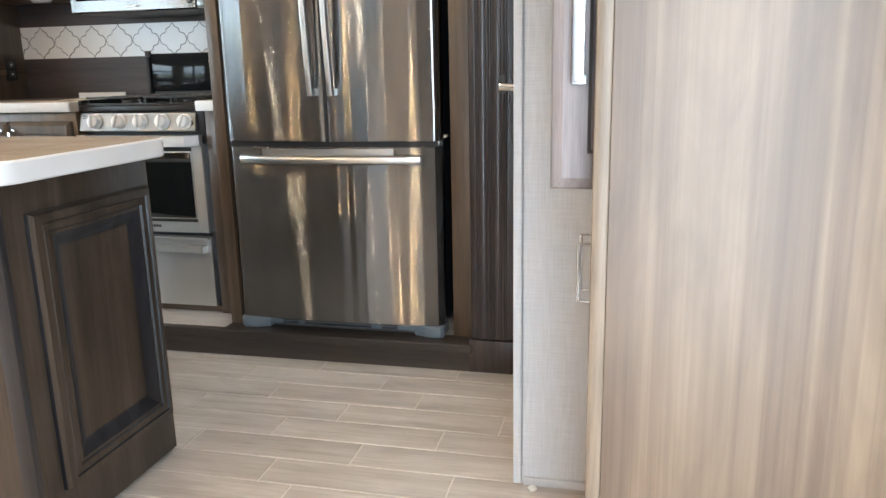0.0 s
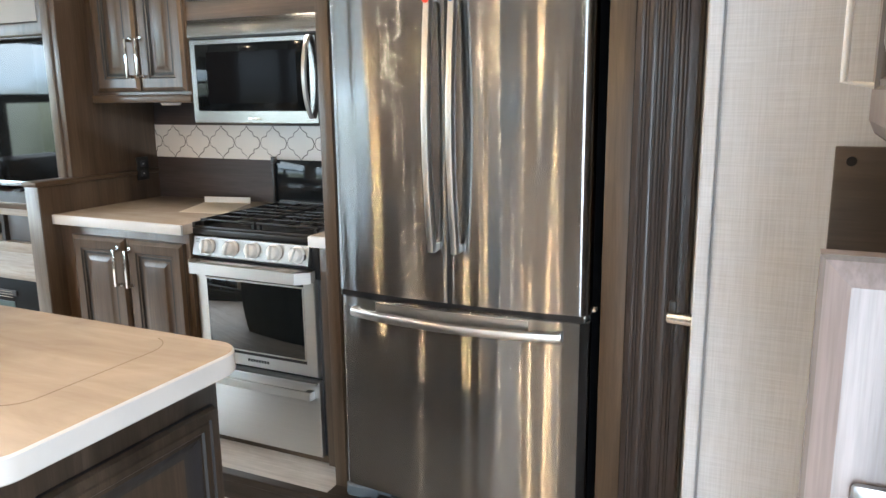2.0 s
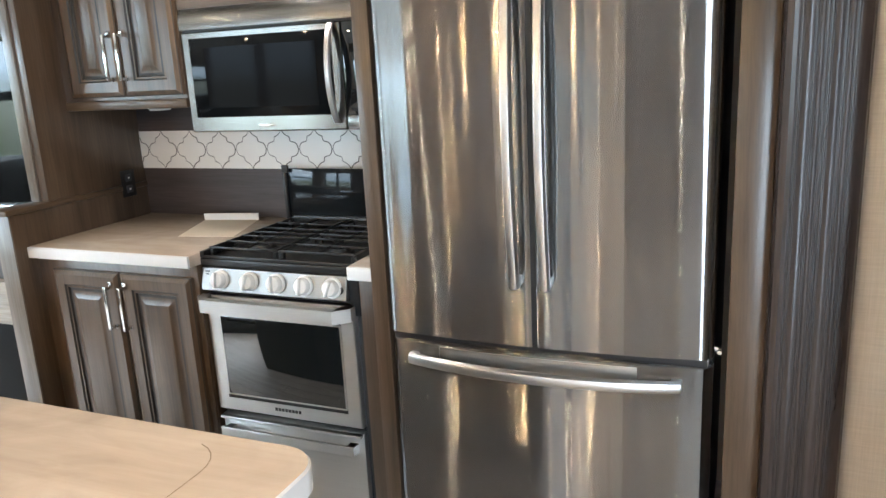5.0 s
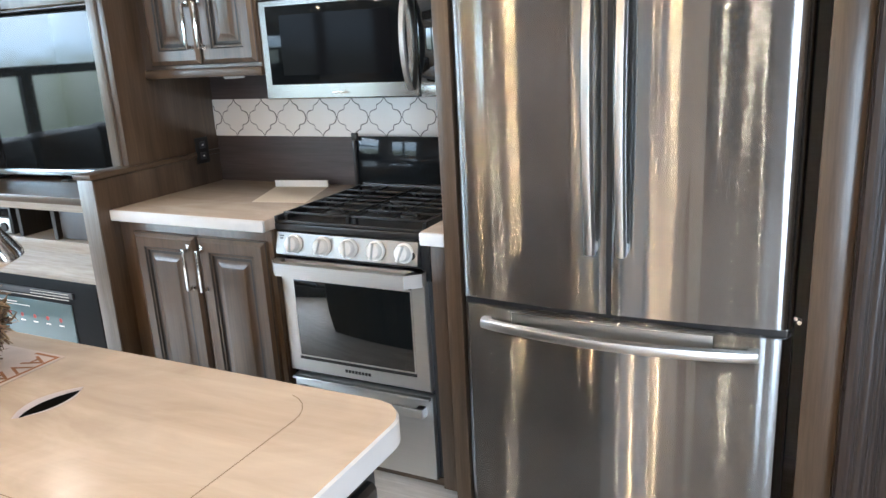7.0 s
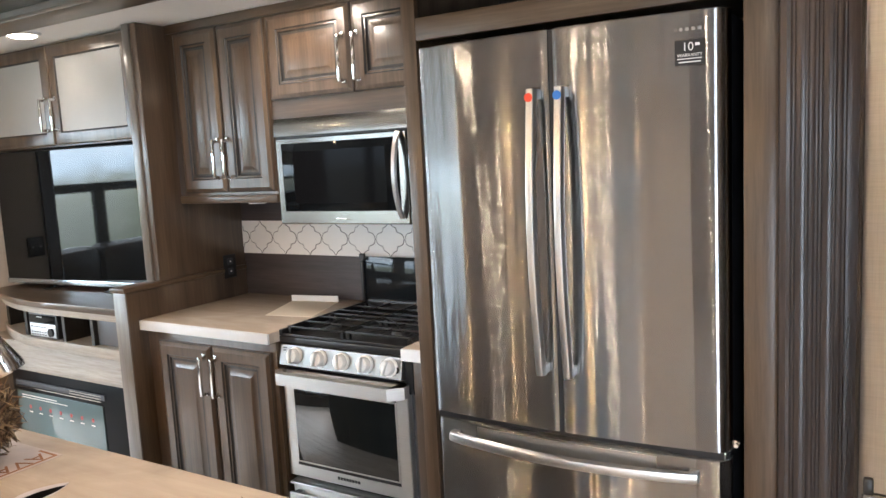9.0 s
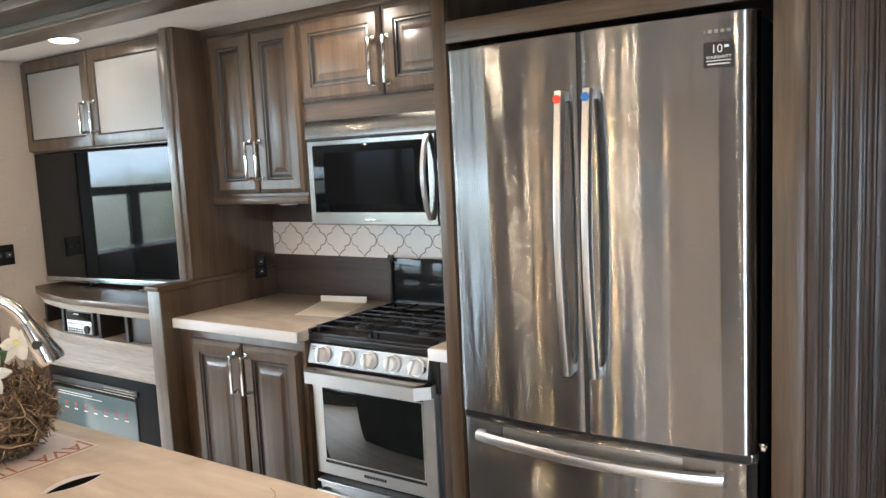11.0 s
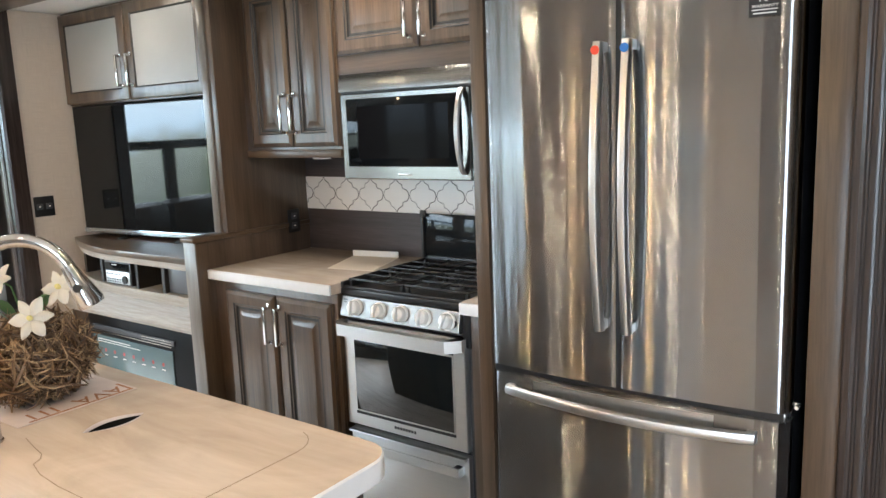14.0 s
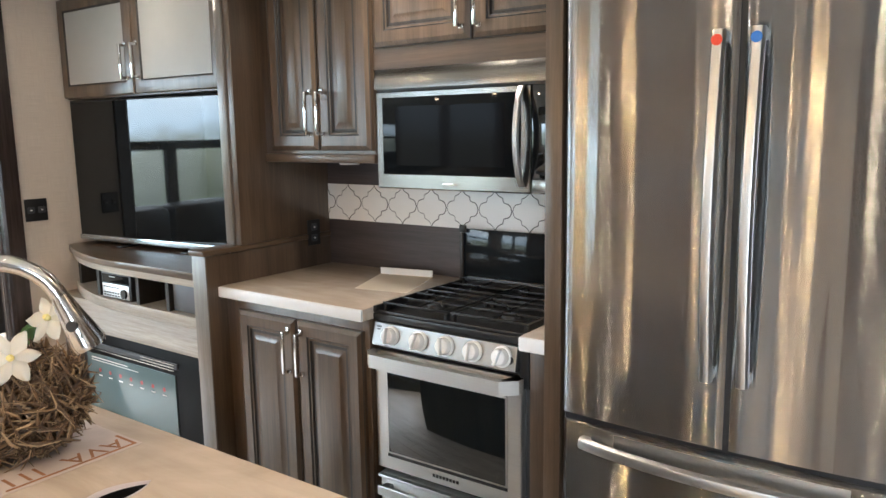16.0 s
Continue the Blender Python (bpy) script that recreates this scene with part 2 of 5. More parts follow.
DARK_GREY = plain("dark_grey_plastic", (0.05, 0.053, 0.06), 0.5)
GREY_PLASTIC = plain("blue_grey_plastic", (0.13, 0.152, 0.168), 0.35)
WHITE_PLASTIC = plain("white_plastic", (0.76, 0.76, 0.75), 0.35, 0, 0.03)
WHITE_PAINT = plain("white_ceiling", (0.74, 0.73, 0.71), 0.7, 0, 0.03, 5, 0.08)
GREY_LINEN = linen("grey_linen_wall", (0.64, 0.655, 0.685), (0.52, 0.53, 0.555))
TAN_LINEN = linen("tan_linen_wall", (0.66, 0.575, 0.49), (0.56, 0.48, 0.405))
GLASS_BLACK = glass_dark("black_glass")
GLASS_OVEN = glass_dark("oven_glass", (0.006, 0.008, 0.009), 0.04, 2.1)
GLASS_MW = glass_dark("microwave_glass", (0.005, 0.006, 0.007), 0.05, 1.2)
PALE_GLAZE = wood("pale_glaze", (0.08, 0.065, 0.058), (0.12, 0.1, 0.09), (0.16, 0.135, 0.12), "z", 0.5)
JOINT = plain("grey_joint", (0.36, 0.365, 0.375), 0.8)
SCREEN = glass_dark("screen_glass", (0.008, 0.009, 0.01), 0.03, 1.43)
LID_GLASS = glass_dark("lid_glass", (0.01, 0.012, 0.014), 0.05, 1.28)
FROST = plain("frosted_panel", (0.34, 0.34, 0.325), 0.35, 0, 0.06, 3, 0.02)
TILE_WHITE = plain("white_glazed_tile", (0.8, 0.79, 0.77), 0.18, 0, 0.03, 6, 0.02)
GROUT = plain("grey_grout", (0.06, 0.057, 0.06), 0.8)
FLOOR_GROUT = plain("pale_floor_grout", (0.72, 0.68, 0.62), 0.85)
FLOOR_TILE = wood("wood_look_tile", (0.48, 0.445, 0.41), (0.64, 0.595, 0.555), (0.74, 0.7, 0.66), "x", 0.33, 2.0, 40.0, 0.55, 0.18)
LAMP_GLOW = emit("lamp_lens", (1.0, 0.88, 0.7), 14.0)
DULL_RED = plain("dull_red_mark", (0.4, 0.05, 0.05), 0.5, 0, 0.05, 9, 0)
SEAM = plain("seam_shadow", (0.22, 0.16, 0.11), 0.8)
RED = plain("red_sticker", (0.8, 0.07, 0.03), 0.5, 0, 0.05, 9, 0)
BLUE = plain("blue_sticker", (0.03, 0.17, 0.5), 0.5, 0, 0.05, 9, 0)
PAPER = plain("paper", (0.74, 0.66, 0.55), 0.7, 0, 0.04)
TWIG = island_tint("dry_twig", [(0.0, (0.045, 0.025, 0.014)), (0.35, (0.13, 0.074, 0.039)), (0.7, (0.28, 0.175, 0.093)), (1.0, (0.52, 0.38, 0.23))], 0.55)
PETAL = plain("white_petal", (0.8, 0.78, 0.72), 0.5, 0, 0.05, 20)
YELLOW = plain("yellow_centre", (0.74, 0.66, 0.28), 0.6)
LEAF = plain("green_leaf", (0.05, 0.13, 0.03), 0.45, 0, 0.3, 30)
MAT_CLOTH = plain("pale_lilac_mat", (0.57, 0.485, 0.45), 0.75, 0, 0.1, 12)
LILAC = plain("pale_lilac_rim", (0.5, 0.46, 0.5), 0.35, 0, 0.05)
PLATE_GREY = plain("embossed_grey", (0.3, 0.3, 0.3), 0.4, 0.8, 0.05, 9, 0)
# dark glass whose blue-grey base colour stands for the reflected daylit floor
REFLECTION_GLASS = glass_dark("reflection_tinted_glass", (0.13, 0.19, 0.205), 0.1, 1.75)
PRINT = plain("brown_print", (0.32, 0.13, 0.05), 0.7, 0, 0.25, 40)
TINTED = tinted("tinted_glass", (0.4, 0.44, 0.46))
LEATHER = plain("black_leather", (0.015, 0.014, 0.014), 0.38, 0, 0.3, 20, 0.3)

# ---------------- mesh tools ----------------


def box(bm, x0, x1, y0, y1, z0, z1, bev=0.0, mat=0):
    vs = [bm.verts.new((x, y, z)) for x in (x0, x1) for y in (y0, y1) for z in (z0, z1)]
    quads = [(0, 1, 3, 2), (4, 6, 7, 5), (0, 4, 5, 1), (2, 3, 7, 6), (0, 2, 6, 4), (1, 5, 7, 3)]
    fs = [bm.faces.new([vs[i] for i in q]) for q in quads]
    for f in fs:
        f.material_index = mat
    if bev:
        es = list({e for f in fs for e in f.edges})
        out = bmesh.ops.bevel(bm, geom=es, offset=bev, segments=2, profile=0.5, affect="EDGES")
        for f in out["faces"]:
            f.material_index = mat
    return bm


def boxes(*rows, bev=0.0):
    bm = bmesh.new()
    for r in rows:
        box(bm, *r, bev=bev)
    return bm


def prism(bm, pts, z0, z1, bev=0.0, mat=0):
    """An upright prism over a plan outline, with softened top and bottom rims."""
    n = len(pts)
    cx, cy = sum(p[0] for p in pts) / n, sum(p[1] for p in pts) / n
    rings = []
    levels = [(z0, 0), (z1, 0)] if not bev else [(z0, bev), (z0 + bev, 0), (z1 - bev, 0), (z1, bev)]
    for z, ins in levels:
        ring = []
        for x, y in pts:
            d = math.hypot(x - cx, y - cy) or 1
            k = 1 - ins / d
            ring.append(bm.verts.new((cx + (x - cx) * k, cy + (y - cy) * k, z)))
        rings.append(ring)
    for a, b in zip(rings, rings[1:]):
        for i in range(n):
            f = bm.faces.new((a[i], a[(i + 1) % n], b[(i + 1) % n], b[i]))
            f.material_index = mat
    for ring in (rings[0][::-1], rings[-1]):
        bm.faces.new(ring).material_index = mat
    return bm


def rings_front(bm, w, h, prof, m):
    """A rectangular front in x and z, facing -y, from concentric rims (inset, y, material)."""
    loops = []
    for ins, y, mi in prof:
        loops.append(([bm.verts.new(m @ Vector((sx * (w / 2 - ins), y, sz * (h / 2 - ins))))
                       for sx, sz in ((-1, -1), (1, -1), (1, 1), (-1, 1))], mi))
    bm.faces.new(loops[0][0][::-1])
    for (a, _), (b, mi) in zip(loops, loops[1:]):
        for i in range(4):
            bm.faces.new((a[i], a[(i + 1) % 4], b[(i + 1) % 4], b[i])).material_index = mi
    bm.faces.new(loops[-1][0]).material_index = 0
    return bm


def tube(bm, path, radius, sides=12, mat=0, cap=True):
    """A round tube along a path; radius may be a number or one per point."""
    path = [Vector(p) for p in path]
    rad = radius if isinstance(radius, list) else [radius] * len(path)
    rings = []
    up = Vector((0.3, 0.5, 0.81))
    for i, p in enumerate(path):
        d = (path[min(i + 1, len(path) - 1)] - path[max(i - 1, 0)]).normalized()
        a = d.cross(up) if i == 0 else a - d * a.dot(d)
        if a.length < 1e-3:
            a = d.cross(Vector((1, 0, 0)))
        a.normalize()
        b = d.cross(a).normalized()
        rings.append([bm.verts.new(p + rad[i] * (math.cos(t) * a + math.sin(t) * b))
                      for t in [2 * math.pi * k / sides for k in range(sides)]])
    for r0, r1 in zip(rings, rings[1:]):
        for k in range(sides):
            bm.faces.new((r0[k], r0[(k + 1) % sides], r1[(k + 1) % sides], r1[k])).material_index = mat
    if cap:
        bm.faces.new(rings[0][::-1]).material_index = mat
        bm.faces.new(rings[-1]).material_index = mat
    return bm


def disc(bm, c, r, axis, depth, sides=24, mat=0, r2=None):
    c, axis = Vector(c), Vector(axis).normalized()
    return tube(bm, [c, c + axis * depth], [r, r if r2 is None else r2], sides, mat)


def rounded(x0, x1, y0, y1, r, seg=8, corners=(1, 1, 1, 1)):
    """The outline of a rectangle with rounded corners, counter-clockwise."""
    pts = []
    for (cx, cy, a0), on in zip(((x1, y0, -90), (x1, y1, 0), (x0, y1, 90), (x0, y0, 180)), corners):
        if not on:
            pts.append((cx, cy))
            continue
        ox = cx - r if cx == x1 else cx + r
        oy = cy - r if cy == y1 else cy + r
        for i in range(seg + 1):
            a = radians(a0 + 90 * i / seg)
            pts.append((ox + r * math.cos(a), oy + r * math.sin(a)))
    return pts


def finish(name, bm, mats, smooth=35):
    bmesh.ops.recalc_face_normals(bm, faces=bm.faces)
    me = bpy.data.meshes.new(name)
    bm.to_mesh(me)
    bm.free()
    for mt in mats if isinstance(mats, (list, tuple)) else [mats]:
        me.materials.append(mt)
    if smooth:
        me.polygons.foreach_set("use_smooth", [True] * len(me.polygons))
        me.set_sharp_from_angle(angle=radians(smooth))
    return new(name, me)


def part(name, bm, mats, parent, label="", smooth=35):
    ob = finish(name, bm, mats, smooth)
    ob.parent = parent
    ob.matrix_parent_inverse = parent.matrix_world.inverted()
    if label:
        tagged(ob, label)
    return ob


def thing(name, at, label, category, group="", kind=""):
    e = new(name)
    e.empty_display_size = 0.05
    e.matrix_world = Matrix.Translation(at)
    return tagged(e, label, category, group, kind)


def structure(name, bm, mats, label, category="wall", smooth=0):
    return tagged(finish(name, bm, mats, smooth), label, category, "", "structure")


def panel_prof(t):
    return [(0, 0, 0), (0, -t + 0.009, 0), (0.003, -t + 0.007, 1), (0.017, -t, 0), (0.051, -t, 0), (0.0555, -t + 0.005, 1),
            (0.062, -t + 0.004, 0), (0.065, -t + 0.010, 1), (0.0745, -t + 0.010, 1), (0.097, -t + 0.002, 0), (0.1, -t + 0.001, 0)]



def raised_door(parent, x0, x1, z0, z1, y, t=0.022, mats=None, turn=None, name="door"):
    """A raised-panel door whose back lies at y."""
    bm = bmesh.new()
    m = Matrix.Translation(((x0 + x1) / 2, y, (z0 + z1) / 2))
    if turn:
        m = turn
    rings_front(bm, x1 - x0, z1 - z0, panel_prof(t), m)
    return part(name, bm, mats or [WOOD_Z, GLAZE_AND_SHADE], parent, "", 20)


def pull(parent, x, y, z0, z1, m=None, metal=CHROME, label="polished chrome bar handle"):
    """A bar pull with two flared posts, on a front at y."""
    m = m or Matrix()
    bm = bmesh.new()
    box(bm, x - 0.006, x + 0.006, y - 0.034, y - 0.026, z0 + 0.006, z1 - 0.006, 0.002)
    for z in (z0, z1):
        s = 1 if z == z0 else -1
        box(bm, x - 0.0055, x + 0.0055, y - 0.03, y, z + s * 0.012 - 0.006, z + s * 0.012 + 0.006, 0.002)
        box(bm, x - 0.008, x + 0.008, y - 0.008, y, z - 0.004 + s * 0.006, z + 0.010 + s * 0.006, 0.003)
    bmesh.ops.transform(bm, matrix=m, verts=bm.verts)
    return part("handle", bm, metal, parent, label)

# ---------------- the large structure ----------------
PLAT = 0.10           # top of the slide-out's floor
CEIL = 2.13           # slide-out ceiling
ROOM = 2.42           # main ceiling
structure("floor", boxes((-6.0, 1.6, -1.7, 2.30, -0.08, -0.0022)), FLOOR_GROUT, "pale grout bed under wood-look plank tiles", "floor")
structure("slide_floor", boxes((-4.09, -0.27, 2.28, 3.06, -0.05, PLAT)), FLOOR_TILE, "raised slide-out floor of wood-look tile", "floor")
structure("trim_skirt", boxes((-3.93, -0.42, 2.265, 2.279, 0.0005, PLAT - 0.026), bev=0.002), DARK_TRIM, "dark stained skirting below the slide-out", "trim")
structure("trim_nosing", boxes((-3.93, -0.42, 2.256, 2.296, PLAT - 0.0255, PLAT + 0.004), bev=0.004), DARK_TRIM, "dark stained nosing along the slide-out floor", "trim")
structure("trim_fridge_sill", boxes((-1.412, -0.43, 2.2965, 2.36, PLAT - 0.004, PLAT + 0.0015)), DARK_TRIM, "dark stained sill under the fridge", "trim")
structure("wall_north", boxes((-4.2, -0.15, 3.06, 3.14, 0, 2.5)), TAN_LINEN, "tan woven wall at the back of the slide-out")
structure("ceiling_slide", boxes((-4.1, -0.25, 2.16, 3.06, CEIL, CEIL + 0.05)), WHITE_PAINT, "white slide-out ceiling", "ceiling")
structure("ceiling", boxes((-6.05, 1.65, -1.75, 2.2, ROOM, ROOM + 0.06)), WHITE_PAINT, "white main ceiling", "ceiling")
structure("wall_slide_end", boxes((-4.07, -4.0, 2.3125, 3.06, PLAT + 0.002, CEIL - 0.002)), TAN_LINEN, "tan woven end wall beside the television")
structure("wall_slide_right", boxes((-0.42, -0.36, 2.37, 3.0, PLAT + 0.002, CEIL - 0.002)), TAN_LINEN, "tan end wall beside the fridge")
structure("wall_west", boxes((-6.06, -6.0, -1.7, -1.3, 0, ROOM), (-6.06, -6.0, 1.85, 2.3, 0, ROOM), (-6.06, -6.0, -1.3, 1.85, 0, 0.82), (-6.06, -6.0, -1.3, 1.85, 1.95, ROOM)), TAN_LINEN, "tan rear wall round a window opening")
structure("wall_south", boxes((-6.0, -5.6, -1.66, -1.6, 0, ROOM), (-5.6, -4.3, -1.66, -1.6, 0, 0.82), (-5.6, -4.3, -1.66, -1.6, 1.91, ROOM)), TAN_LINEN, "tan side wall round a window opening")
# unseen stretch; its dark wood is added to darken what the fridge mirrors
structure("wall_south_unseen_dark", boxes((-4.3, -2.5, -1.66, -1.6, 0, ROOM)), WOOD_Z, "unseen wall between the side windows, dark wood added to darken the fridge's reflection")
# unseen; pale wall and window opening added for the fridge's right-door reflection
structure("wall_south_pale", boxes((-2.5, -2.25, -1.66, -1.6, 0, ROOM), (-1.2, -0.75, -1.66, -1.6, 0, ROOM), (-2.25, -1.2, -1.66, -1.6, 0, 0.95), (-2.25, -1.2, -1.66, -1.6, 1.75, ROOM)), GREY_LINEN, "unseen pale grey linen wall round an added tinted window")
# entry wall is out of view; dark wood gives the fridge's reflection contrast
structure("wall_entry", boxes((-0.75, 0.05, -0.78, -0.72, -0.6, ROOM), (0.78, 1.6, -0.78, -0.72, -0.6, ROOM), (0.05, 0.78, -0.78, -0.72, 1.95, ROOM)), WOOD_Z, "unseen wall round the entry doorway, dark wood chosen to darken the fridge's reflection")
structure("wall_entry_return", boxes((-0.80, -0.75, -1.6, -0.72, 0, ROOM)), WOOD_Z, "stained return wall beside the entry")
structure("wall_east", boxes((1.6, 1.66, -0.78, 1.6, -0.6, ROOM)), TAN_LINEN, "tan wall at the end of the entry")
structure("wall_rear_north", boxes((-6.0, -5.35, 2.3, 2.36, 0, ROOM), (-4.25, -4.09, 2.3, 2.36, 0, ROOM), (-5.35, -4.25, 2.3, 2.36, 0, 0.62), (-5.35, -4.25, 2.3, 2.36, 1.72, ROOM)), TAN_LINEN, "tan wall round the side window")
structure("wall_hall", boxes((-0.265, 1.6, 2.32, 2.38, 0, ROOM)), linen("hall_linen", (0.66, 0.61, 0.55), (0.56, 0.515, 0.46)), "tan linen wall at the end of the hall")
structure("wall_over_slide", boxes((-4.09, -0.27, 2.2, 2.24, CEIL + 0.052, ROOM)), TAN_LINEN, "wall above the slide-out opening")
ground_bm = boxes((-60, 60, -60, 60, -1.0, -0.9))
sky_m, sky_ns, sky_ls, sky_b = nodes_of("bright_outdoors")
up_z = ramp(sky_ns, [(0.0, (0.06, 0.08, 0.05)), (0.22, (0.16, 0.19, 0.14)), (0.32, (0.5, 0.7, 0.86)), (0.7, (0.8, 0.93, 1.0))])
lift = sky_ns.new("ShaderNodeMapRange")
lift.inputs["From Min"].default_value, lift.inputs["From Max"].default_value = 0.4, 4.4
sep = sky_ns.new("ShaderNodeSeparateXYZ")
sky_ls.new(coords(sky_ns, sky_ls, (1, 1, 1)), sep.inputs[0])
sky_ls.new(sep.outputs[2], lift.inputs["Value"])
cloud = noise_tex(sky_ns, sky_ls, coords(sky_ns, sky_ls, (0.7, 1, 1.5)), 1.0, 5, 0.6, 0.5)
drift = sky_ns.new("ShaderNodeMath")
drift.operation = "MULTIPLY_ADD"
drift.inputs[1].default_value = 0.3
sky_ls.new(cloud, drift.inputs[0])
sky_ls.new(lift.outputs[0], drift.inputs[2])
down = sky_ns.new("ShaderNodeMath")
down.operation = "SUBTRACT"
down.inputs[1].default_value = 0.15
sky_ls.new(drift.outputs[0], down.inputs[0])
sky_ls.new(down.outputs[0], up_z.inputs[0])
sky_ls.new(up_z.outputs[0], sky_b.inputs["Emission Color"])
sky_b.inputs["Emission Strength"].default_value = 15.0
structure("backdrop", boxes((-22, -0.6, -7.1, -7.0, -0.89, 9.0)), sky_m, "bright cloudy sky over trees outside the side windows", "backdrop")
structure("backdrop_rear", boxes((-12.1, -12.0, -6.9, 13, -0.89, 9.0)), sky_m, "bright cloudy sky over trees outside the rear window", "backdrop")
structure("ground", ground_bm, plain("gravel_ground", (0.3, 0.28, 0.25), 0.9, 0, 0.3, 2.0), "pale gravel lot outside the windows", "ground")

# partition with linen face, corner bead and base trim
part_wall = structure("wall_partition", boxes((-0.150, 1.6, 1.552, 1.60, 0, ROOM)), GREY_LINEN, "pale grey linen partition wall")
structure("trim_partition_edge", boxes((-0.172, -0.1505, 1.546, 1.604, 0, ROOM), bev=0.003), GREY_LINEN, "pale grey corner bead of the partition", "trim")
structure("trim_partition_groove", boxes((-0.1495, -0.1475, 1.5495, 1.5515, 0.05, ROOM)), JOINT, "fine dark joint beside the corner bead", "trim")
structure("trim_partition_base", boxes((-0.1445, 0.04, 1.540, 1.5515, 0.0, 0.022), bev=0.002), GREY_LINEN, "thin grey base strip of the partition", "trim")

# hall door with lever
hall_door = tagged(finish("door_1", boxes((-0.174, -0.145, 1.612, 2.29, 0.01, 2.0), bev=0.002), WOOD_Z, 35), "dark-stained wooden hall door, closed back behind the partition", "door", "", "structure")
lv = bmesh.new()
tube(lv, [(-0.241, 1.762, 1.016), (-0.239, 1.762, 1.016), (-0.18, 1.762, 1.014)], [0.0085, 0.0105, 0.0105], 16)
lever = part("door_handle", lv, NICKEL, hall_door, "satin nickel lever handle")
part("latch", boxes((-0.240, -0.226, 1.774, 1.785, 1.0, 1.045), (-0.232, -0.18, 1.776, 1.784, 1.01, 1.022), bev=0.003), BLACK, lever, "dark latch bracket")


def fluted(name, x0, x1, yf, label):
    """A pilaster with reeds cut along its face, standing on a plinth block."""
    p = thing(name, ((x0 + x1) / 2, yf, 0), label, "pilaster", "slide-out pilasters", "structure")
    pts = [(x1, yf + 0.09), (x0, yf + 0.09), (x0, yf + 0.02), (x0 + 0.006, yf + 0.008), (x0 + 0.018, yf + 0.006)]
    u, k = x0 + 0.024, 0
    while u < x1 - 0.03:
        w = (0.0045, 0.0045, 0.015, 0.0045, 0.0085)[k % 5]
        pts += [(u, yf + 0.001), (u + w * 0.3, yf), (u + w * 0.7, yf), (u + w, yf + 0.001), (u + w + 0.0004, yf + 0.0045), (u + w + 0.0024, yf + 0.0045)]
        u += w + 0.0028
        k += 1
    pts += [(x1 - 0.018, yf + 0.006), (x1 - 0.006, yf + 0.008), (x1, yf + 0.02)]
    part("shaft", prism(bmesh.new(), pts, 0.125, ROOM - 0.002), REED_WOOD, p, "", 20)
    part("plinth", boxes((x0 - 0.006, x1 + 0.006, yf - 0.008, yf + 0.09, 0.0, 0.122), bev=0.004), REED_WOOD, p)
    return p


fluted("pilaster", -0.427, -0.268, 2.272, "dark fluted wooden pilaster beside the fridge")
fluted("pilaster", -4.085, -3.985, 2.222, "dark fluted wooden pilaster beside the television wall")

# cornice over the slide-out opening
cor = thing("cornice", (-2.2, 2.15, 2.09), "stepped stained-wood cornice over the slide-out", "cornice", "", "structure")
part("board", boxes((-3.93, -0.43, 2.12, 2.199, 2.10, 2.33), bev=0.003), WOOD_X, cor)
part("lower_lip", boxes((-3.93, -0.43, 2.06, 2.199, 2.085, 2.0995), bev=0.003), WOOD_X, cor)
part("face_rail", boxes((-3.93, -0.43, 1.96, 2.119, 2.14, 2.20), bev=0.006), WOOD_X, cor)
part("soffit", boxes((-3.93, -0.43, 1.80, 1.9595, 2.17, 2.33), bev=0.004), WOOD_X, cor)


def puck(x, y, z, watts, group, r=0.055, color=(1.0, 0.88, 0.72)):
    p = thing("ceiling_light", (x, y, z), "small round lit ceiling puck lamp with white rim", "lamp", group)
    rim = bmesh.new()
    disc(rim, (x, y, z - 0.012), r * 1.2, (0, 0, 1), 0.011, 32, 0, r * 1.3)
    part("rim", rim, WHITE_PLASTIC, p)
    lens = bmesh.new()
    disc(lens, (x, y, z - 0.018), r * 0.8, (0, 0, 1), 0.006, 32, 0, r)
    part("lens", lens, LAMP_GLOW, p, "glowing warm lens")
    d = bpy.data.lights.new("puck_lamp", "AREA")
    d.shape, d.size, d.energy, d.color = "DISK", r * 1.7, watts, color
    o = new("puck_lamp", d)
    o.matrix_world = look((x, y, z - 0.021), (x, y, 0))
    return p


for x, y, w in ((-3.25, 2.35, 1.1), (-1.985, 2.41, 5.0)):
    puck(x, y, CEIL, w, "slide-out puck lamps")
for x, y, w in ((-0.5, 0.75, 4), (-1.4, 0.7, 4), (-2.4, 0.75, 4), (-3.6, 0.75, 5), (-0.45, 1.75, 13), (-1.5, 1.85, 8)):
    puck(x, y, ROOM, w, "main ceiling puck lamps", 0.04, (1.0, 0.77, 0.5))
structure("ceiling_sofa_slide", boxes((-4.9, -0.81, -1.6, -0.6, CEIL, CEIL + 0.05)), WHITE_PAINT, "white ceiling of the opposite slide-out", "ceiling")
structure("trim_sofa_fascia", boxes((-4.9, -0.81, -0.599, -0.56, CEIL - 0.03, ROOM - 0.001)), WOOD_X, "stained fascia of the opposite slide-out", "trim")
for x in (-1.25, -2.05, -3.0, -3.8):
    puck(x, -0.95, CEIL, 24.0, "opposite slide-out puck lamps", 0.034, (1.0, 0.64, 0.29))

# ---------------- fridge ----------------
FX0, FX1, FY = -1.35, -0.534, 2.32
fridge = thing("refrigerator", ((FX0 + FX1) / 2, 2.65, PLAT), "brushed stainless French-door refrigerator with a bottom freezer drawer", "refrigerator")
part("cabinet_body", boxes((FX0 + 0.004, FX1 - 0.004, 2.375, 2.99, 0.149, 1.845), bev=0.006), BLACK, fridge, "black fridge body")


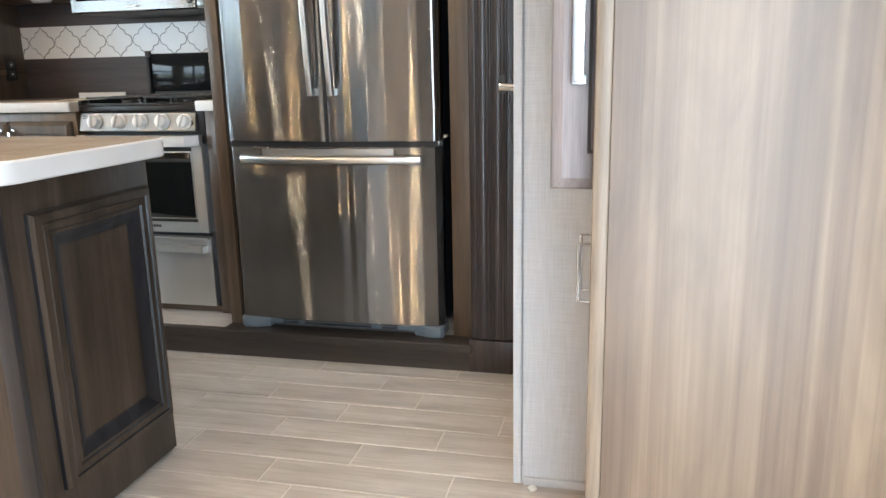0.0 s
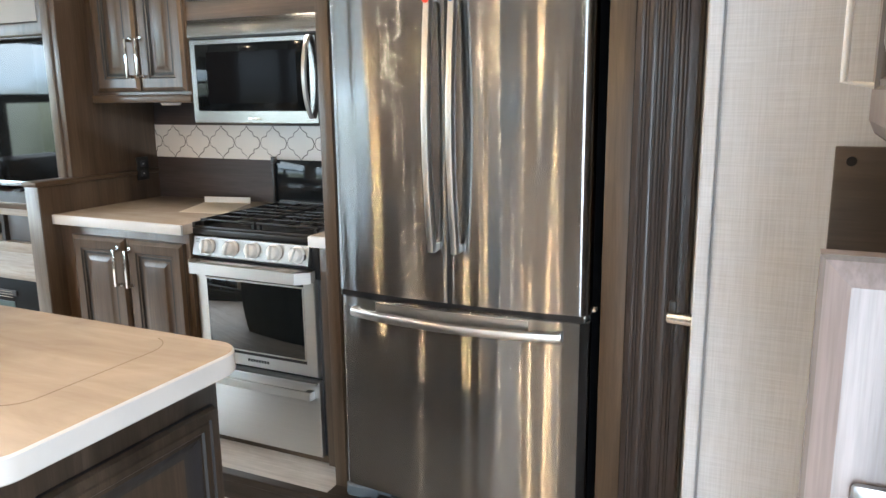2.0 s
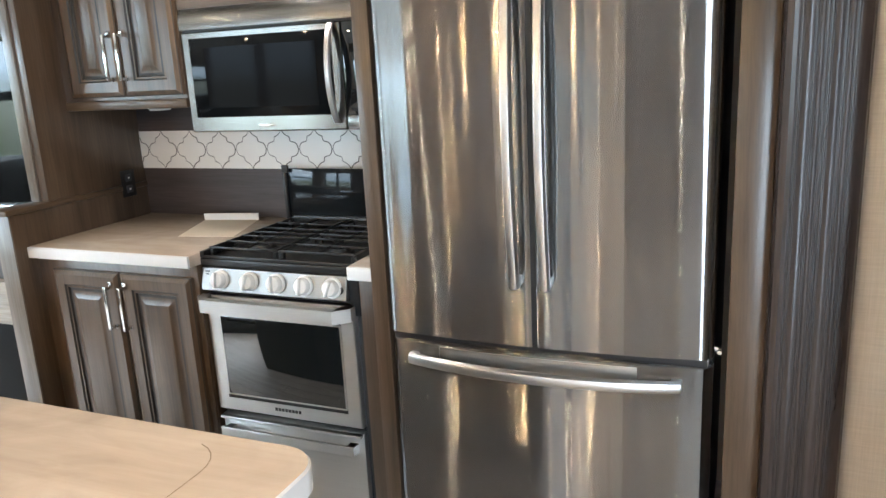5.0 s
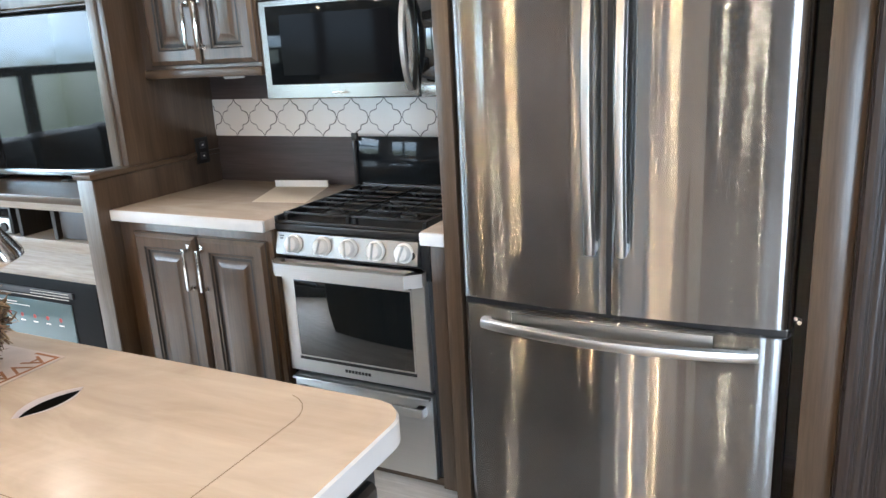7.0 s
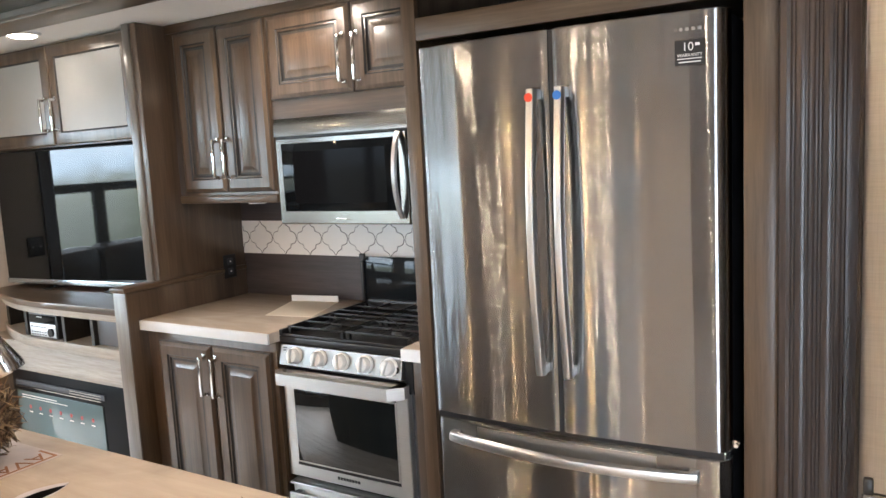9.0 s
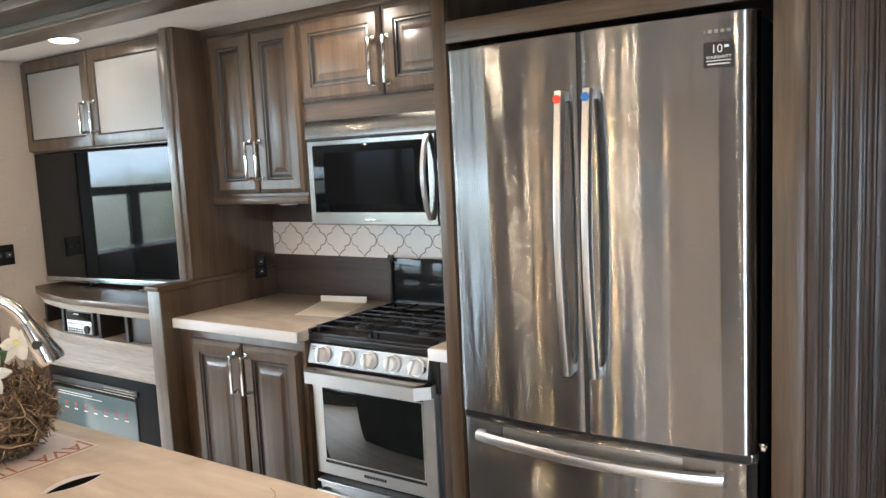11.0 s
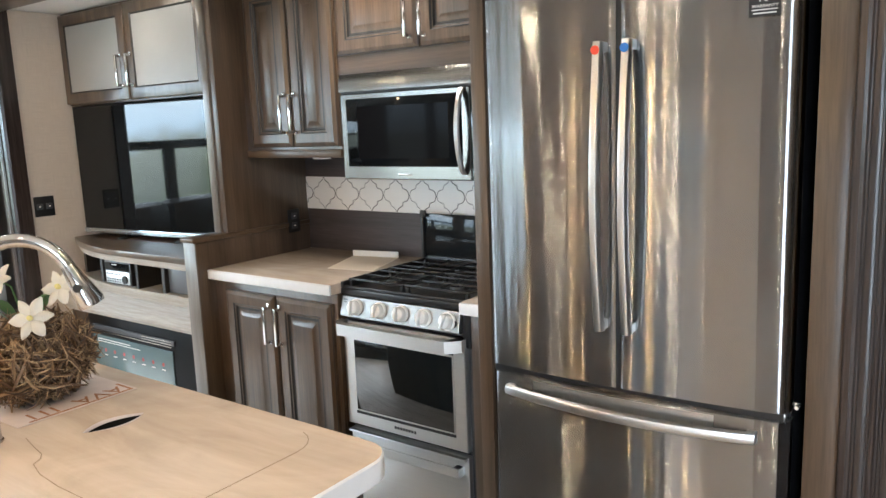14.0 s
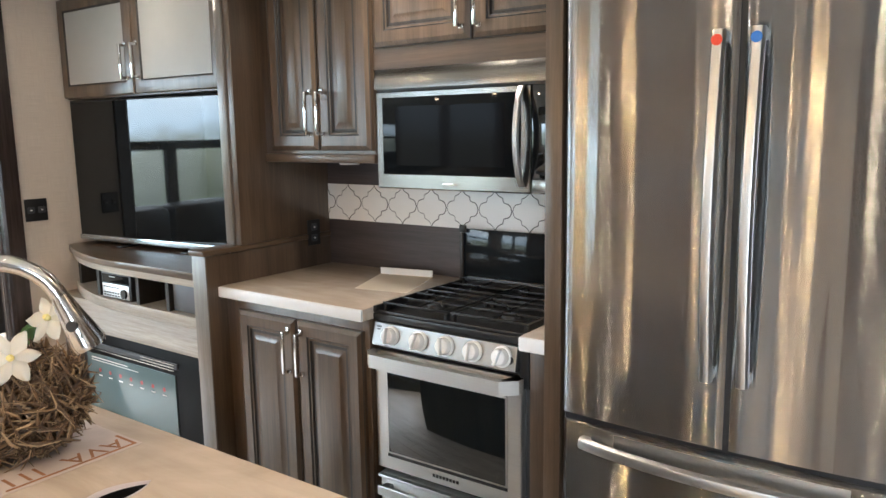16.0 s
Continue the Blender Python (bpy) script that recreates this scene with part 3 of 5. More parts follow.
def bow(x):
    u = (x - (FX0 + FX1) / 2) / ((FX1 - FX0) / 2)
    return FY - 0.024 * (1 - u * u)


def fridge_front(name, x0, x1, z0, z1, round_l, round_r, label):
    pts = []
    n = 40
    for i in range(n + 1):
        x = x0 + (x1 - x0) * i / n
        y = bow(x)
        for on, d in ((round_l, x - x0), (round_r, x1 - x)):
            r = 0.022 if on else 0.0025
            if d < r:
                y += r - math.sqrt(max(0, r * r - (r - d) ** 2))
        pts.append((x, y))
    pts = [(x1, 2.372), (x0, 2.372)] + pts
    bm = bmesh.new()
    rings = []
    for z, ins in ((z0, 0.004), (z0 + 0.0015, 0.001), (z0 + 0.005, 0), (z1 - 0.005, 0), (z1 - 0.0015, 0.001), (z1, 0.004)):
        rings.append([bm.verts.new((x, min(y + (ins if j > 1 else 0), 2.372), z)) for j, (x, y) in enumerate(pts)])
    k = len(pts)
    for a, b in zip(rings, rings[1:]):
        for i in range(k):
            bm.faces.new((a[i], a[(i + 1) % k], b[(i + 1) % k], b[i]))
    bm.faces.new(rings[0][::-1])
    bm.faces.new(rings[-1])
    return part(name, bm, STEEL, fridge, label, 40)


FM = -0.943
part("gasket", boxes((FM - 0.0115, FM + 0.0115, 2.3035, 2.3715, 0.826, 1.845)), BLACK, fridge, "black door gasket")
part("gasket", boxes((FX0 + 0.012, FX1 - 0.012, 2.328, 2.3715, 0.8035, 0.8225)), BLACK, fridge, "black door gasket")
door_l = fridge_front("door", FX0, FM - 0.0065, 0.823, 1.848, True, False, "brushed steel upper door with wavy reflections")
door_r = fridge_front("door", FM + 0.0065, FX1, 0.823, 1.848, False, True, "brushed steel upper door with a black sticker")
freezer = fridge_front("freezer_drawer", FX0, FX1, 0.147, 0.803, True, True, "brushed steel freezer drawer front")


def upright_handle(parent, x, side, sticker, mt):
    bm = bmesh.new()
    z0, z1, n = 0.985, 1.705, 24
    rings = []
    for i in range(n + 1):
        s = i / n
        z = z0 + (z1 - z0) * s
        out = 0.045 + 0.028 * math.sin(math.pi * s)
        y = bow(x) - out
        h = 0.012
        rings.append([bm.verts.new((x + dx, y + dy, z)) for dx, dy in
                      ((-h, 0.004), (-h * 0.7, -0.003), (0, -0.005), (h * 0.7, -0.003), (h, 0.004), (h, 0.016), (h * 0.6, 0.02), (-h * 0.6, 0.02), (-h, 0.016))])
    k = len(rings[0])
    for a, b in zip(rings, rings[1:]):
        for i in range(k):
            bm.faces.new((a[i], a[(i + 1) % k], b[(i + 1) % k], b[i]))
    bm.faces.new(rings[0][::-1])
    bm.faces.new(rings[-1])
    for z in (z0 + 0.012, z1 - 0.012):
        box(bm, x - 0.009, x + 0.009, bow(x) - 0.046, bow(x) + 0.002, z - 0.012, z + 0.012, 0.002)
    h = part("handle", bm, BAR_STEEL, parent, "long bowed steel handle", 40)
    st = bmesh.new()
    disc(st, (x, bow(x) - 0.0545, 1.684), 0.011, (0, -1, 0), 0.0015, 20)
    part("sticker", st, mt, h, sticker)


upright_handle(door_l, -0.979, -1, "round red sticker", RED)
upright_handle(door_r, -0.905, 1, "round blue sticker", BLUE)
fh = bmesh.new()
n = 28
rings = []
for i in range(n + 1):
    s = i / n
    x = -1.283 + s * 0.683
    out = 0.022 + 0.045 * math.sin(math.pi * s) ** 0.8
    y = FY - 0.004 - out
    rings.append([fh.verts.new((x, y + dy, 0.762 + dz)) for dy, dz in
                  ((0.004, -0.016), (-0.006, -0.011), (-0.010, 0), (-0.006, 0.011), (0.004, 0.016), (0.014, 0.012), (0.014, -0.012))])
for a, b in zip(rings, rings[1:]):
    for i in range(7):
        fh.faces.new((a[i], a[(i + 1) % 7], b[(i + 1) % 7], b[i]))
fh.faces.new(rings[0][::-1])
fh.faces.new(rings[-1])
for x in (-1.272, -0.611):
    box(fh, x - 0.012, x + 0.012, FY - 0.03, FY + 0.01, 0.748, 0.776, 0.003)
part("handle", fh, BAR_STEEL, freezer, "bowed horizontal steel handle", 40)
rec = bmesh.new()
pts = []
for i in range(21):
    x = -1.20 + 0.50 * i / 20
    pts.append((x, bow(x) - 0.0025))
pts += [(x, y + 0.02) for x, y in pts[::-1]]
prism(rec, pts, 0.752, 0.797)
part("grip_recess", rec, BAR_STEEL, freezer, "flat steel band behind the handle")
stk = thing("sticker", (-0.615, bow(-0.615), 1.74), "small black warranty sticker on the fridge door", "sticker")
M_ST = Matrix.Translation((-0.612, bow(-0.612) - 0.001, 1.756)) @ Matrix.Rotation(radians(2.2), 4, "Z")
b = boxes((-0.033, 0.033, -0.001, 0.0005, -0.028, 0.028))
bmesh.ops.transform(b, matrix=M_ST, verts=b.verts)
part("card", b, BLACK, stk)


def lettering(parent, body, size, m, mt, name="lettering"):
    c = bpy.data.curves.new(name, "FONT")
    c.body, c.size, c.align_x, c.align_y, c.extrude = body, size, "CENTER", "CENTER", 0.0003
    c.materials.append(mt)
    o = new(name, c)
    o.parent = parent
    o.matrix_parent_inverse = parent.matrix_world.inverted()
    o.matrix_basis = m
    return o


UPR = Matrix.Rotation(radians(90), 4, "X")
lettering(stk, "10", 0.026, M_ST @ Matrix.Translation((-0.004, -0.0015, 0.012)) @ UPR, WHITE_PLASTIC)
lettering(stk, "WARRANTY", 0.0098, M_ST @ Matrix.Translation((0, -0.0015, -0.006)) @ UPR, WHITE_PLASTIC)
b = boxes((-0.027, 0.027, -0.0016, 0, -0.0145, -0.0125), (-0.024, 0.024, -0.0016, 0, -0.022, -0.0195), (0.012, 0.022, -0.0016, 0, 0.014, 0.02))
bmesh.ops.transform(b, matrix=M_ST, verts=b.verts)
part("print_bars", b, WHITE_PLASTIC, stk)
b = bmesh.new()
for i in range(7):
    box(b, -0.675 + i * 0.0135, -0.668 + i * 0.0135, bow(-0.63) - 0.0012, bow(-0.63) + 0.004, 1.804, 1.811)
part("nameplate", b, PLATE_GREY, door_r, "row of small embossed grey marks")
b = boxes((FX0 + 0.07, FX1 - 0.07, 2.336, 2.40, 0.117, 0.1465), bev=0.003)
part("toe_grille", b, GREY_PLASTIC, fridge, "blue-grey plastic toe grille")
for a, c in ((-1.18, -1.115), (-1.09, -0.82), (-0.78, -0.717)):
    for k in range(2):
        part("grille_slot", boxes((a, c, 2.333, 2.3358, 0.1205 + 0.0125 * k, 0.1285 + 0.0125 * k)), BLACK, fridge)
for sx in (0, 1):
    x = FX0 + 0.002 if sx == 0 else FX1 - 0.002
    d = 1 if sx == 0 else -1
    pts = [(x, 2.325), (x + d * 0.012, 2.312), (x + d * 0.06, 2.31), (x + d * 0.09, 2.325), (x + d * 0.115, 2.333), (x + d * 0.115, 2.40), (x, 2.40)]
    part("foot_cover", prism(bmesh.new(), pts if d > 0 else pts[::-1], PLAT + 0.002, 0.1465, 0.006), GREY_PLASTIC, fridge, "rounded blue-grey foot cover")
for x in (FX0 + 0.06, FX1 - 0.06):
    part("hinge", boxes((x - 0.05, x + 0.05, 2.335, 2.372, 0.8045, 0.8215), bev=0.002), NICKEL, fridge)
b = bmesh.new()
disc(b, (FX1 + 0.012, 2.352, 0.838), 0.005, (0, -1, 0), 0.01, 12)
box(b, FX1 - 0.006, FX1 + 0.016, 2.364, 2.372, 0.834, 0.843)
part("hinge_pin", b, CHROME, fridge)

# fridge surround
sur = thing("fridge_surround", (-0.94, 2.36, PLAT), "stained wooden fridge enclosure with an open niche above", "cabinet")
part("stile", boxes((-1.412, -1.366, 2.352, 2.375, PLAT + 0.001, CEIL - 0.002), bev=0.002), WOOD_Z, sur)
part("side_panel", boxes((-1.412, -1.392, 2.3755, 2.995, PLAT + 0.001, CEIL - 0.002)), WOOD_Z, sur)
part("stile", boxes((-0.506, -0.428, 2.352, 2.375, PLAT + 0.001, CEIL - 0.002), bev=0.002), WOOD_Z, sur)
# black here puts the shade of the gap beside the fridge into the colour
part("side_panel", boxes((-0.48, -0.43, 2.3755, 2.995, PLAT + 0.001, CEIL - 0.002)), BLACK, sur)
part("rail", boxes((-1.3655, -0.5065, 2.352, 2.375, 1.874, 1.936), bev=0.002), WOOD_X, sur)
part("niche_floor", boxes((-1.391, -0.481, 2.3755, 2.99, 1.915, 1.935)), WOOD_X, sur)
# niche top and back are darkened: the recess's shade is in their colour
part("niche_top", boxes((-1.391, -0.481, 2.3755, 2.929, CEIL - 0.02, CEIL - 0.003)), GLAZE_AND_SHADE, sur)
part("niche_back", boxes((-1.391, -0.481, 2.93, 2.945, 1.9355, CEIL - 0.003)), GLAZE_AND_SHADE, sur)

# ---------------- base cabinets, worktop, backsplash ----------------
CX0, CX1 = -2.762, -2.072
basec = thing("base_cabinet", (-2.42, 2.7, PLAT), "taupe stained base cabinet with two raised-panel doors", "cabinet")
part("body", boxes((CX0, CX1, 2.445, 2.99, PLAT + 0.001, 0.930)), WOOD_Z, basec)
part("face_frame", boxes((CX0, CX1, 2.432, 2.4445, PLAT + 0.03, 0.930), bev=0.001), WOOD_Z, basec)
for x0, x1, hx in ((-2.684, -2.39, -2.418), (-2.384, -2.09, -2.356)):
    d = raised_door(basec, x0, x1, 0.17, 0.893, 2.4315)
    pull(d, hx, 2.4095, 0.70, 0.86)
filler = thing("range_filler", (-1.46, 2.6, PLAT), "narrow stained wooden filler beside the range", "cabinet")
part("body", boxes((-1.512, -1.4125, 2.46, 2.99, PLAT + 0.001, 0.930), bev=0.001), WOOD_Z, filler)
part("kick", boxes((-2.068, -1.5125, 2.475, 2.52, PLAT + 0.001, 0.128)), WOOD_X, filler)
wt = thing("worktop", (-2.4, 2.7, 0.931), "cream wood-look worktop with a white edge", "worktop")
part("slab", boxes((CX0, CX1, 2.405, 2.994, 0.931, 0.970), bev=0.002), [COUNTER], wt)
part("front_edge", boxes((CX0, CX1, 2.394, 2.4048, 0.931, 0.969), bev=0.003), COUNTER_EDGE, wt)
wt2 = thing("worktop", (-1.46, 2.7, 0.931), "narrow cream worktop strip beside the range", "worktop")
part("slab", boxes((-1.512, -1.4125, 2.405, 2.994, 0.931, 0.970), bev=0.002), COUNTER, wt2)
part("front_edge", boxes((-1.512, -1.4125, 2.394, 2.4048, 0.931, 0.969), bev=0.003), COUNTER_EDGE, wt2)

splash = tagged(finish("backsplash", boxes((-2.786, -1.4125, 2.985, 2.999, 0.9705, 1.72)), SPLASH, 0), "dark grey-brown backsplash with a white arabesque tile strip", "backsplash", "", "structure")
TZ0, TZ1 = 1.157, 1.304
part("tile_bed", boxes((-2.784, -1.4125, 2.9815, 2.9849, TZ0, TZ1)), TILE_WHITE, splash, "white glazed field of the tile strip", 0)
TA, TB = 0.0706, (TZ1 - TZ0) / 2
QUARTER = [(1, 0), (0.96, 0.06), (0.945, 0.16), (0.88, 0.27), (0.77, 0.345), (0.62, 0.375), (0.52, 0.40), (0.49, 0.46), (0.475, 0.60),
           (0.45, 0.64), (0.33, 0.68), (0.2, 0.75), (0.1, 0.85), (0.04, 0.95)]


def lantern_mesh(name, inset, y0, y1, mt):
    """A lantern-shaped tile: round side lobes, stepped shoulders and pointed ends."""
    q = [(x * TA, z * TB) for x, z in QUARTER]
    pts = q + [(0, TB)] + [(-x, z) for x, z in q[::-1]] + [(-x, -z) for x, z in q[1:]] + [(0, -TB)] + [(x, -z) for x, z in q[:0:-1]]
    out = []
    k = len(pts)
    for i in range(k):
        (ax, az), (bx2, bz) = pts[i - 1], pts[(i + 1) % k]
        tx, tz = bx2 - ax, bz - az
        d = math.hypot(tx, tz) or 1
        out.append((pts[i][0] - inset * tz / d, pts[i][1] + inset * tx / d))
    bm = bmesh.new()
    lo = [bm.verts.new((x, y0, z)) for x, z in out]
    hi = [bm.verts.new((x * 0.99, y1, z * 0.99)) for x, z in out]
    for i in range(k):
        bm.faces.new((lo[i], lo[(i + 1) % k], hi[(i + 1) % k], hi[i]))
    bm.faces.new(hi)
    bmesh.ops.recalc_face_normals(bm, faces=bm.faces)
    me = bpy.data.meshes.new(name)
    bm.to_mesh(me)
    bm.free()
    me.materials.append(mt)
    return me


TILE_ME = lantern_mesh("tile", 0.0023, 0.0, -0.0014, TILE_WHITE)
LINE_ME = lantern_mesh("grout_line", -0.0005, 0.0, -0.0009, GROUT)
for i in range(11):
    for me in (LINE_ME, TILE_ME):
        o = new(me.name, me)
        o.parent = splash
        o.location = (-2.7912 + 2 * TA * i, 2.9812, (TZ0 + TZ1) / 2)

# ---------------- range ----------------
RX0, RX1 = -2.068, -1.516
rng = thing("gas_range", (-1.79, 2.7, PLAT), "stainless gas range with five knobs and a raised glass lid", "range")
part("body", boxes((RX0, RX1, 2.475, 2.97, 0.131, 0.93)), BLACK, rng, "black range body")
b = bmesh.new()
prism_pts = [(2.445, 0.849), (2.437, 0.854), (2.452, 0.922), (2.475, 0.928), (2.475, 0.849)]
va = [b.verts.new((RX0 + 0.001, y, z)) for y, z in prism_pts]
vb = [b.verts.new((RX1 - 0.03, y, z)) for y, z in prism_pts]
for i in range(5):
    b.faces.new((va[i], va[(i + 1) % 5], vb[(i + 1) % 5], vb[i]))
b.faces.new(va[::-1])
b.faces.new(vb)
ctl = part("control_panel", b, STEEL_PANEL, rng, "sloped steel control panel", 20)
part("end_cap", boxes((RX1 - 0.0295, RX1, 2.46, 2.475, 0.80, 0.958), bev=0.002), BLACK, rng)
KN = Matrix.Rotation(radians(-10), 4, "X")
for i in range(5):
    x = RX0 + 0.086 + i * 0.0975 if i else RX0 + 0.074
    c = Vector((x, 2.446, 0.888))
    b = bmesh.new()
    tube(b, [(0, 0, 0), (0, -0.005, 0), (0, -0.008, 0)], [0.031, 0.031, 0.028], 32)
    tube(b, [(0, -0.008, 0), (0, -0.022, 0), (0, -0.027, 0), (0, -0.029, 0)], [0.026, 0.0245, 0.0215, 0.016], 32)
    box(b, -0.0045, 0.0045, -0.04, -0.022, -0.0245, 0.0245, 0.003)
    bmesh.ops.transform(b, matrix=Matrix.Translation(c) @ KN @ Matrix.Rotation(radians((0, 14, -6, 4, 18)[i]), 4, "Y"), verts=b.verts)
    part("knob", b, WHITE_PLASTIC, ctl, "pale grey plastic knob")
b = bmesh.new()
disc(b, (RX1 - 0.05, 2.446, 0.882), 0.011, (0, -1, 0), 0.006, 18)
part("igniter_button", b, BLACK, ctl, "small black igniter button")
b = bmesh.new()
for k, (w, dz) in enumerate(((0.008, 0.0), (0.012, 0.009), (0.016, 0.018))):
    box(b, RX0 + 0.016, RX0 + 0.016 + w, 2.4465, 2.449, 0.892 + dz, 0.896 + dz)
part("print_bars", b, BLACK, ctl)

# oven door
b = bmesh.new()
m = Matrix.Translation(((RX0 + RX1) / 2 - 0.008, 2.4745, 0.637))
rings_front(b, 0.535, 0.392, [(0, 0, 0), (0, -0.022, 0), (0.003, -0.026, 0), (0.045, -0.026, 0), (0.047, -0.0235, 1), (0.052, -0.0235, 1)], m)
for f in b.faces:
    if len(f.verts) == 4 and abs(f.calc_center_median().y - (2.4745 - 0.0235)) < 1e-4:
        f.material_index = 1
oven = part("oven_door", b, [STEEL_X, BLACK], rng, "steel oven door with a dark window", 20)
part("window", boxes((RX0 + 0.052, RX1 - 0.068, 2.446, 2.4508, 0.503, 0.766), bev=0.001), GLASS_OVEN, oven, "dark oven glass")
b = boxes((RX0 + 0.047, RX1 - 0.063, 2.4462, 2.4505, 0.498, 0.5025), (RX0 + 0.047, RX1 - 0.063, 2.4462, 2.4505, 0.7665, 0.771),
          (RX0 + 0.047, RX0 + 0.0515, 2.4462, 2.4505, 0.5025, 0.7665), (RX1 - 0.0675, RX1 - 0.063, 2.4462, 2.4505, 0.5025, 0.7665))
part("window_trim", b, STEEL_X, oven)
b = bmesh.new()
hx0, hx1 = RX0 - 0.004, RX1 - 0.008
pts = [(hx0, 2.4475), (hx0, 2.418), (hx0 + 0.036, 2.382), (hx1 - 0.042, 2.382), (hx1, 2.42), (hx1, 2.4475), (hx1 - 0.03, 2.4475), (hx1 - 0.045, 2.408), (hx0 + 0.045, 2.408), (hx0 + 0.03, 2.4475)]
lo = [b.verts.new((x, y, 0.796)) for x, y in pts]
hi = [b.verts.new((x, y, 0.837)) for x, y in pts]
for i in range(10):
    b.faces.new((lo[i], lo[(i + 1) % 10], hi[(i + 1) % 10], hi[i]))
for a in (lo, hi):
    for q in ((0, 1, 2, 9), (9, 2, 8), (8, 2, 3, 7), (7, 3, 6), (6, 3, 4, 5)):
        b.faces.new([a[i] for i in q])
part("handle", b, STEEL_X, oven, "broad flat steel handle", 20)
b = boxes(*[(-1.845 + i * 0.0125, -1.836 + i * 0.0125, 2.4472, 2.4488, 0.462, 0.472) for i in range(8)])
part("nameplate", b, BLACK, oven, "dark row of embossed marks")
drw = part("drawer", boxes((RX0 + 0.012, RX1 - 0.014, 2.45, 2.4745, 0.132, 0.425), bev=0.003), STEEL_X, rng, "steel lower drawer front")
b = boxes((RX0 + 0.03, RX1 - 0.03, 2.408, 2.418, 0.366, 0.398), (RX1 - 0.064, RX1 - 0.034, 2.4183, 2.4497, 0.36, 0.392), (RX0 + 0.034, RX0 + 0.064, 2.4183, 2.4497, 0.36, 0.392), (RX0 + 0.014, RX1 - 0.016, 2.43, 2.4497, 0.4155, 0.425), bev=0.003)
part("handle", b, STEEL_X, drw, "folded steel pull", 20)

# hob
part("hob", boxes((RX0 - 0.003, RX1 + 0.0, 2.45, 2.95, 0.9285, 0.952), bev=0.004), IRON, rng, "black enamel hob")
part("hob_rim", boxes((RX0 - 0.003, RX0 + 0.012, 2.452, 2.95, 0.9525, 0.974), (RX0 + 0.0125, RX1, 2.452, 2.462, 0.9525, 0.962), bev=0.002), BLACK, rng)
for i, (x, y, r) in enumerate(((-1.93, 2.60, 0.04), (-1.65, 2.60, 0.034), (-1.79, 2.80, 0.045))):
    b = bmesh.new()
    disc(b, (x, y, 0.9525), r * 1.4, (0, 0, 1), 0.006, 24, 0, r * 1.2)
    disc(b, (x, y, 0.9585), r, (0, 0, 1), 0.012, 24, 0, r * 0.9)
    part("burner", b, IRON, rng, "round black gas burner")
for gx0, gx1 in ((RX0 + 0.02, -1.797), (-1.787, RX1 - 0.01)):
    b = bmesh.new()
    zt = 0.986
    for y in (2.475, 2.56, 2.64, 2.70, 2.76, 2.84, 2.925):
        box(b, gx0, gx1, y - 0.0027, y + 0.0027, zt - 0.007, zt, 0.0012)
    for x in (gx0 + 0.006, (gx0 + gx1) / 2, gx1 - 0.006):
        box(b, x - 0.0029, x + 0.0029, 2.472, 2.928, zt - 0.008, zt - 0.001, 0.0012)
    for x in (gx0 + 0.008, gx1 - 0.008):
        for y in (2.48, 2.70, 2.92):
            box(b, x - 0.006, x + 0.006, y - 0.006, y + 0.006, 0.9525, zt - 0.01)
    for k in range(4):
        a = radians(45 + 90 * k)
        c = Vector(((gx0 + gx1) / 2, 2.60, zt - 0.0045))
        tube(b, [c + 0.022 * Vector((math.cos(a), math.sin(a), 0)), c + 0.1 * Vector((math.cos(a), math.sin(a), 0))], 0.0034, 6)
    part("grate", b, IRON, rng, "cast-iron pan grate")
lid = part("lid", boxes((RX0 + 0.005, RX1 - 0.003, 2.94, 2.947, 0.965, 1.165), bev=0.002), LID_GLASS, rng, "raised dark glass lid")
part("lid_hinge", boxes((RX0 + 0.002, RX0 + 0.018, 2.93, 2.9395, 0.955, 1.15), (RX0 + 0.002, RX0 + 0.03, 2.928, 2.9395, 1.1505, 1.178), bev=0.004), BLACK, lid)
part("lid_base", boxes((RX0 + 0.037, RX1 - 0.003, 2.925, 2.9395, 0.955, 0.995), bev=0.003), BLACK, lid)

# ---------------- microwave ----------------
MX0, MX1, MY, MZ0, MZ1 = -2.199, -1.418, 2.642, 1.325, 1.716
mw = thing("microwave", (-1.83, 2.8, MZ0), "stainless over-range microwave with a dark window", "microwave")
part("body", boxes((MX0 + 0.002, MX1, MY + 0.03, 2.984, MZ0 + 0.004, MZ1)), BLACK, mw)
b = bmesh.new()
arc = [(MY - 0.006 + 0.011 * (k / 10) ** 2.2, 1.652 + (MZ1 - 1.652) * k / 10) for k in range(11)]
va = [[b.verts.new((x, y, z)) for y, z in arc + [(MY + 0.0295, MZ1), (MY + 0.0295, 1.652)]] for x in (MX0, MX1)]
for k in range(13):
    b.faces.new((va[0][k], va[0][(k + 1) % 13], va[1][(k + 1) % 13], va[1][k]))
b.faces.new(va[0][::-1])
b.faces.new(va[1])
part("vent_panel", b, STEEL_MW, mw, "rounded steel vent panel", 50)
part("vent_gap", boxes((MX0 + 0.002, MX1, MY + 0.008, MY + 0.0295, 1.645, 1.6515)), BLACK, mw)
b = bmesh.new()
dw = 0.587
rings_front(b, dw, 0.317, [(0, 0, 0), (0, -0.024, 0), (0.004, -0.029, 0), (0.0285, -0.029, 0)], Matrix.Translation((MX0 + dw / 2, MY + 0.0295, 1.4862)))
mdoor = part("door", b, STEEL_MW, mw, "steel door with a dark window")
part("window", boxes((MX0 + 0.03, MX0 + 0.552, MY - 0.0035, MY + 0.0, 1.375, 1.625), bev=0.0015), GLASS_MW, mdoor, "dark glass window")
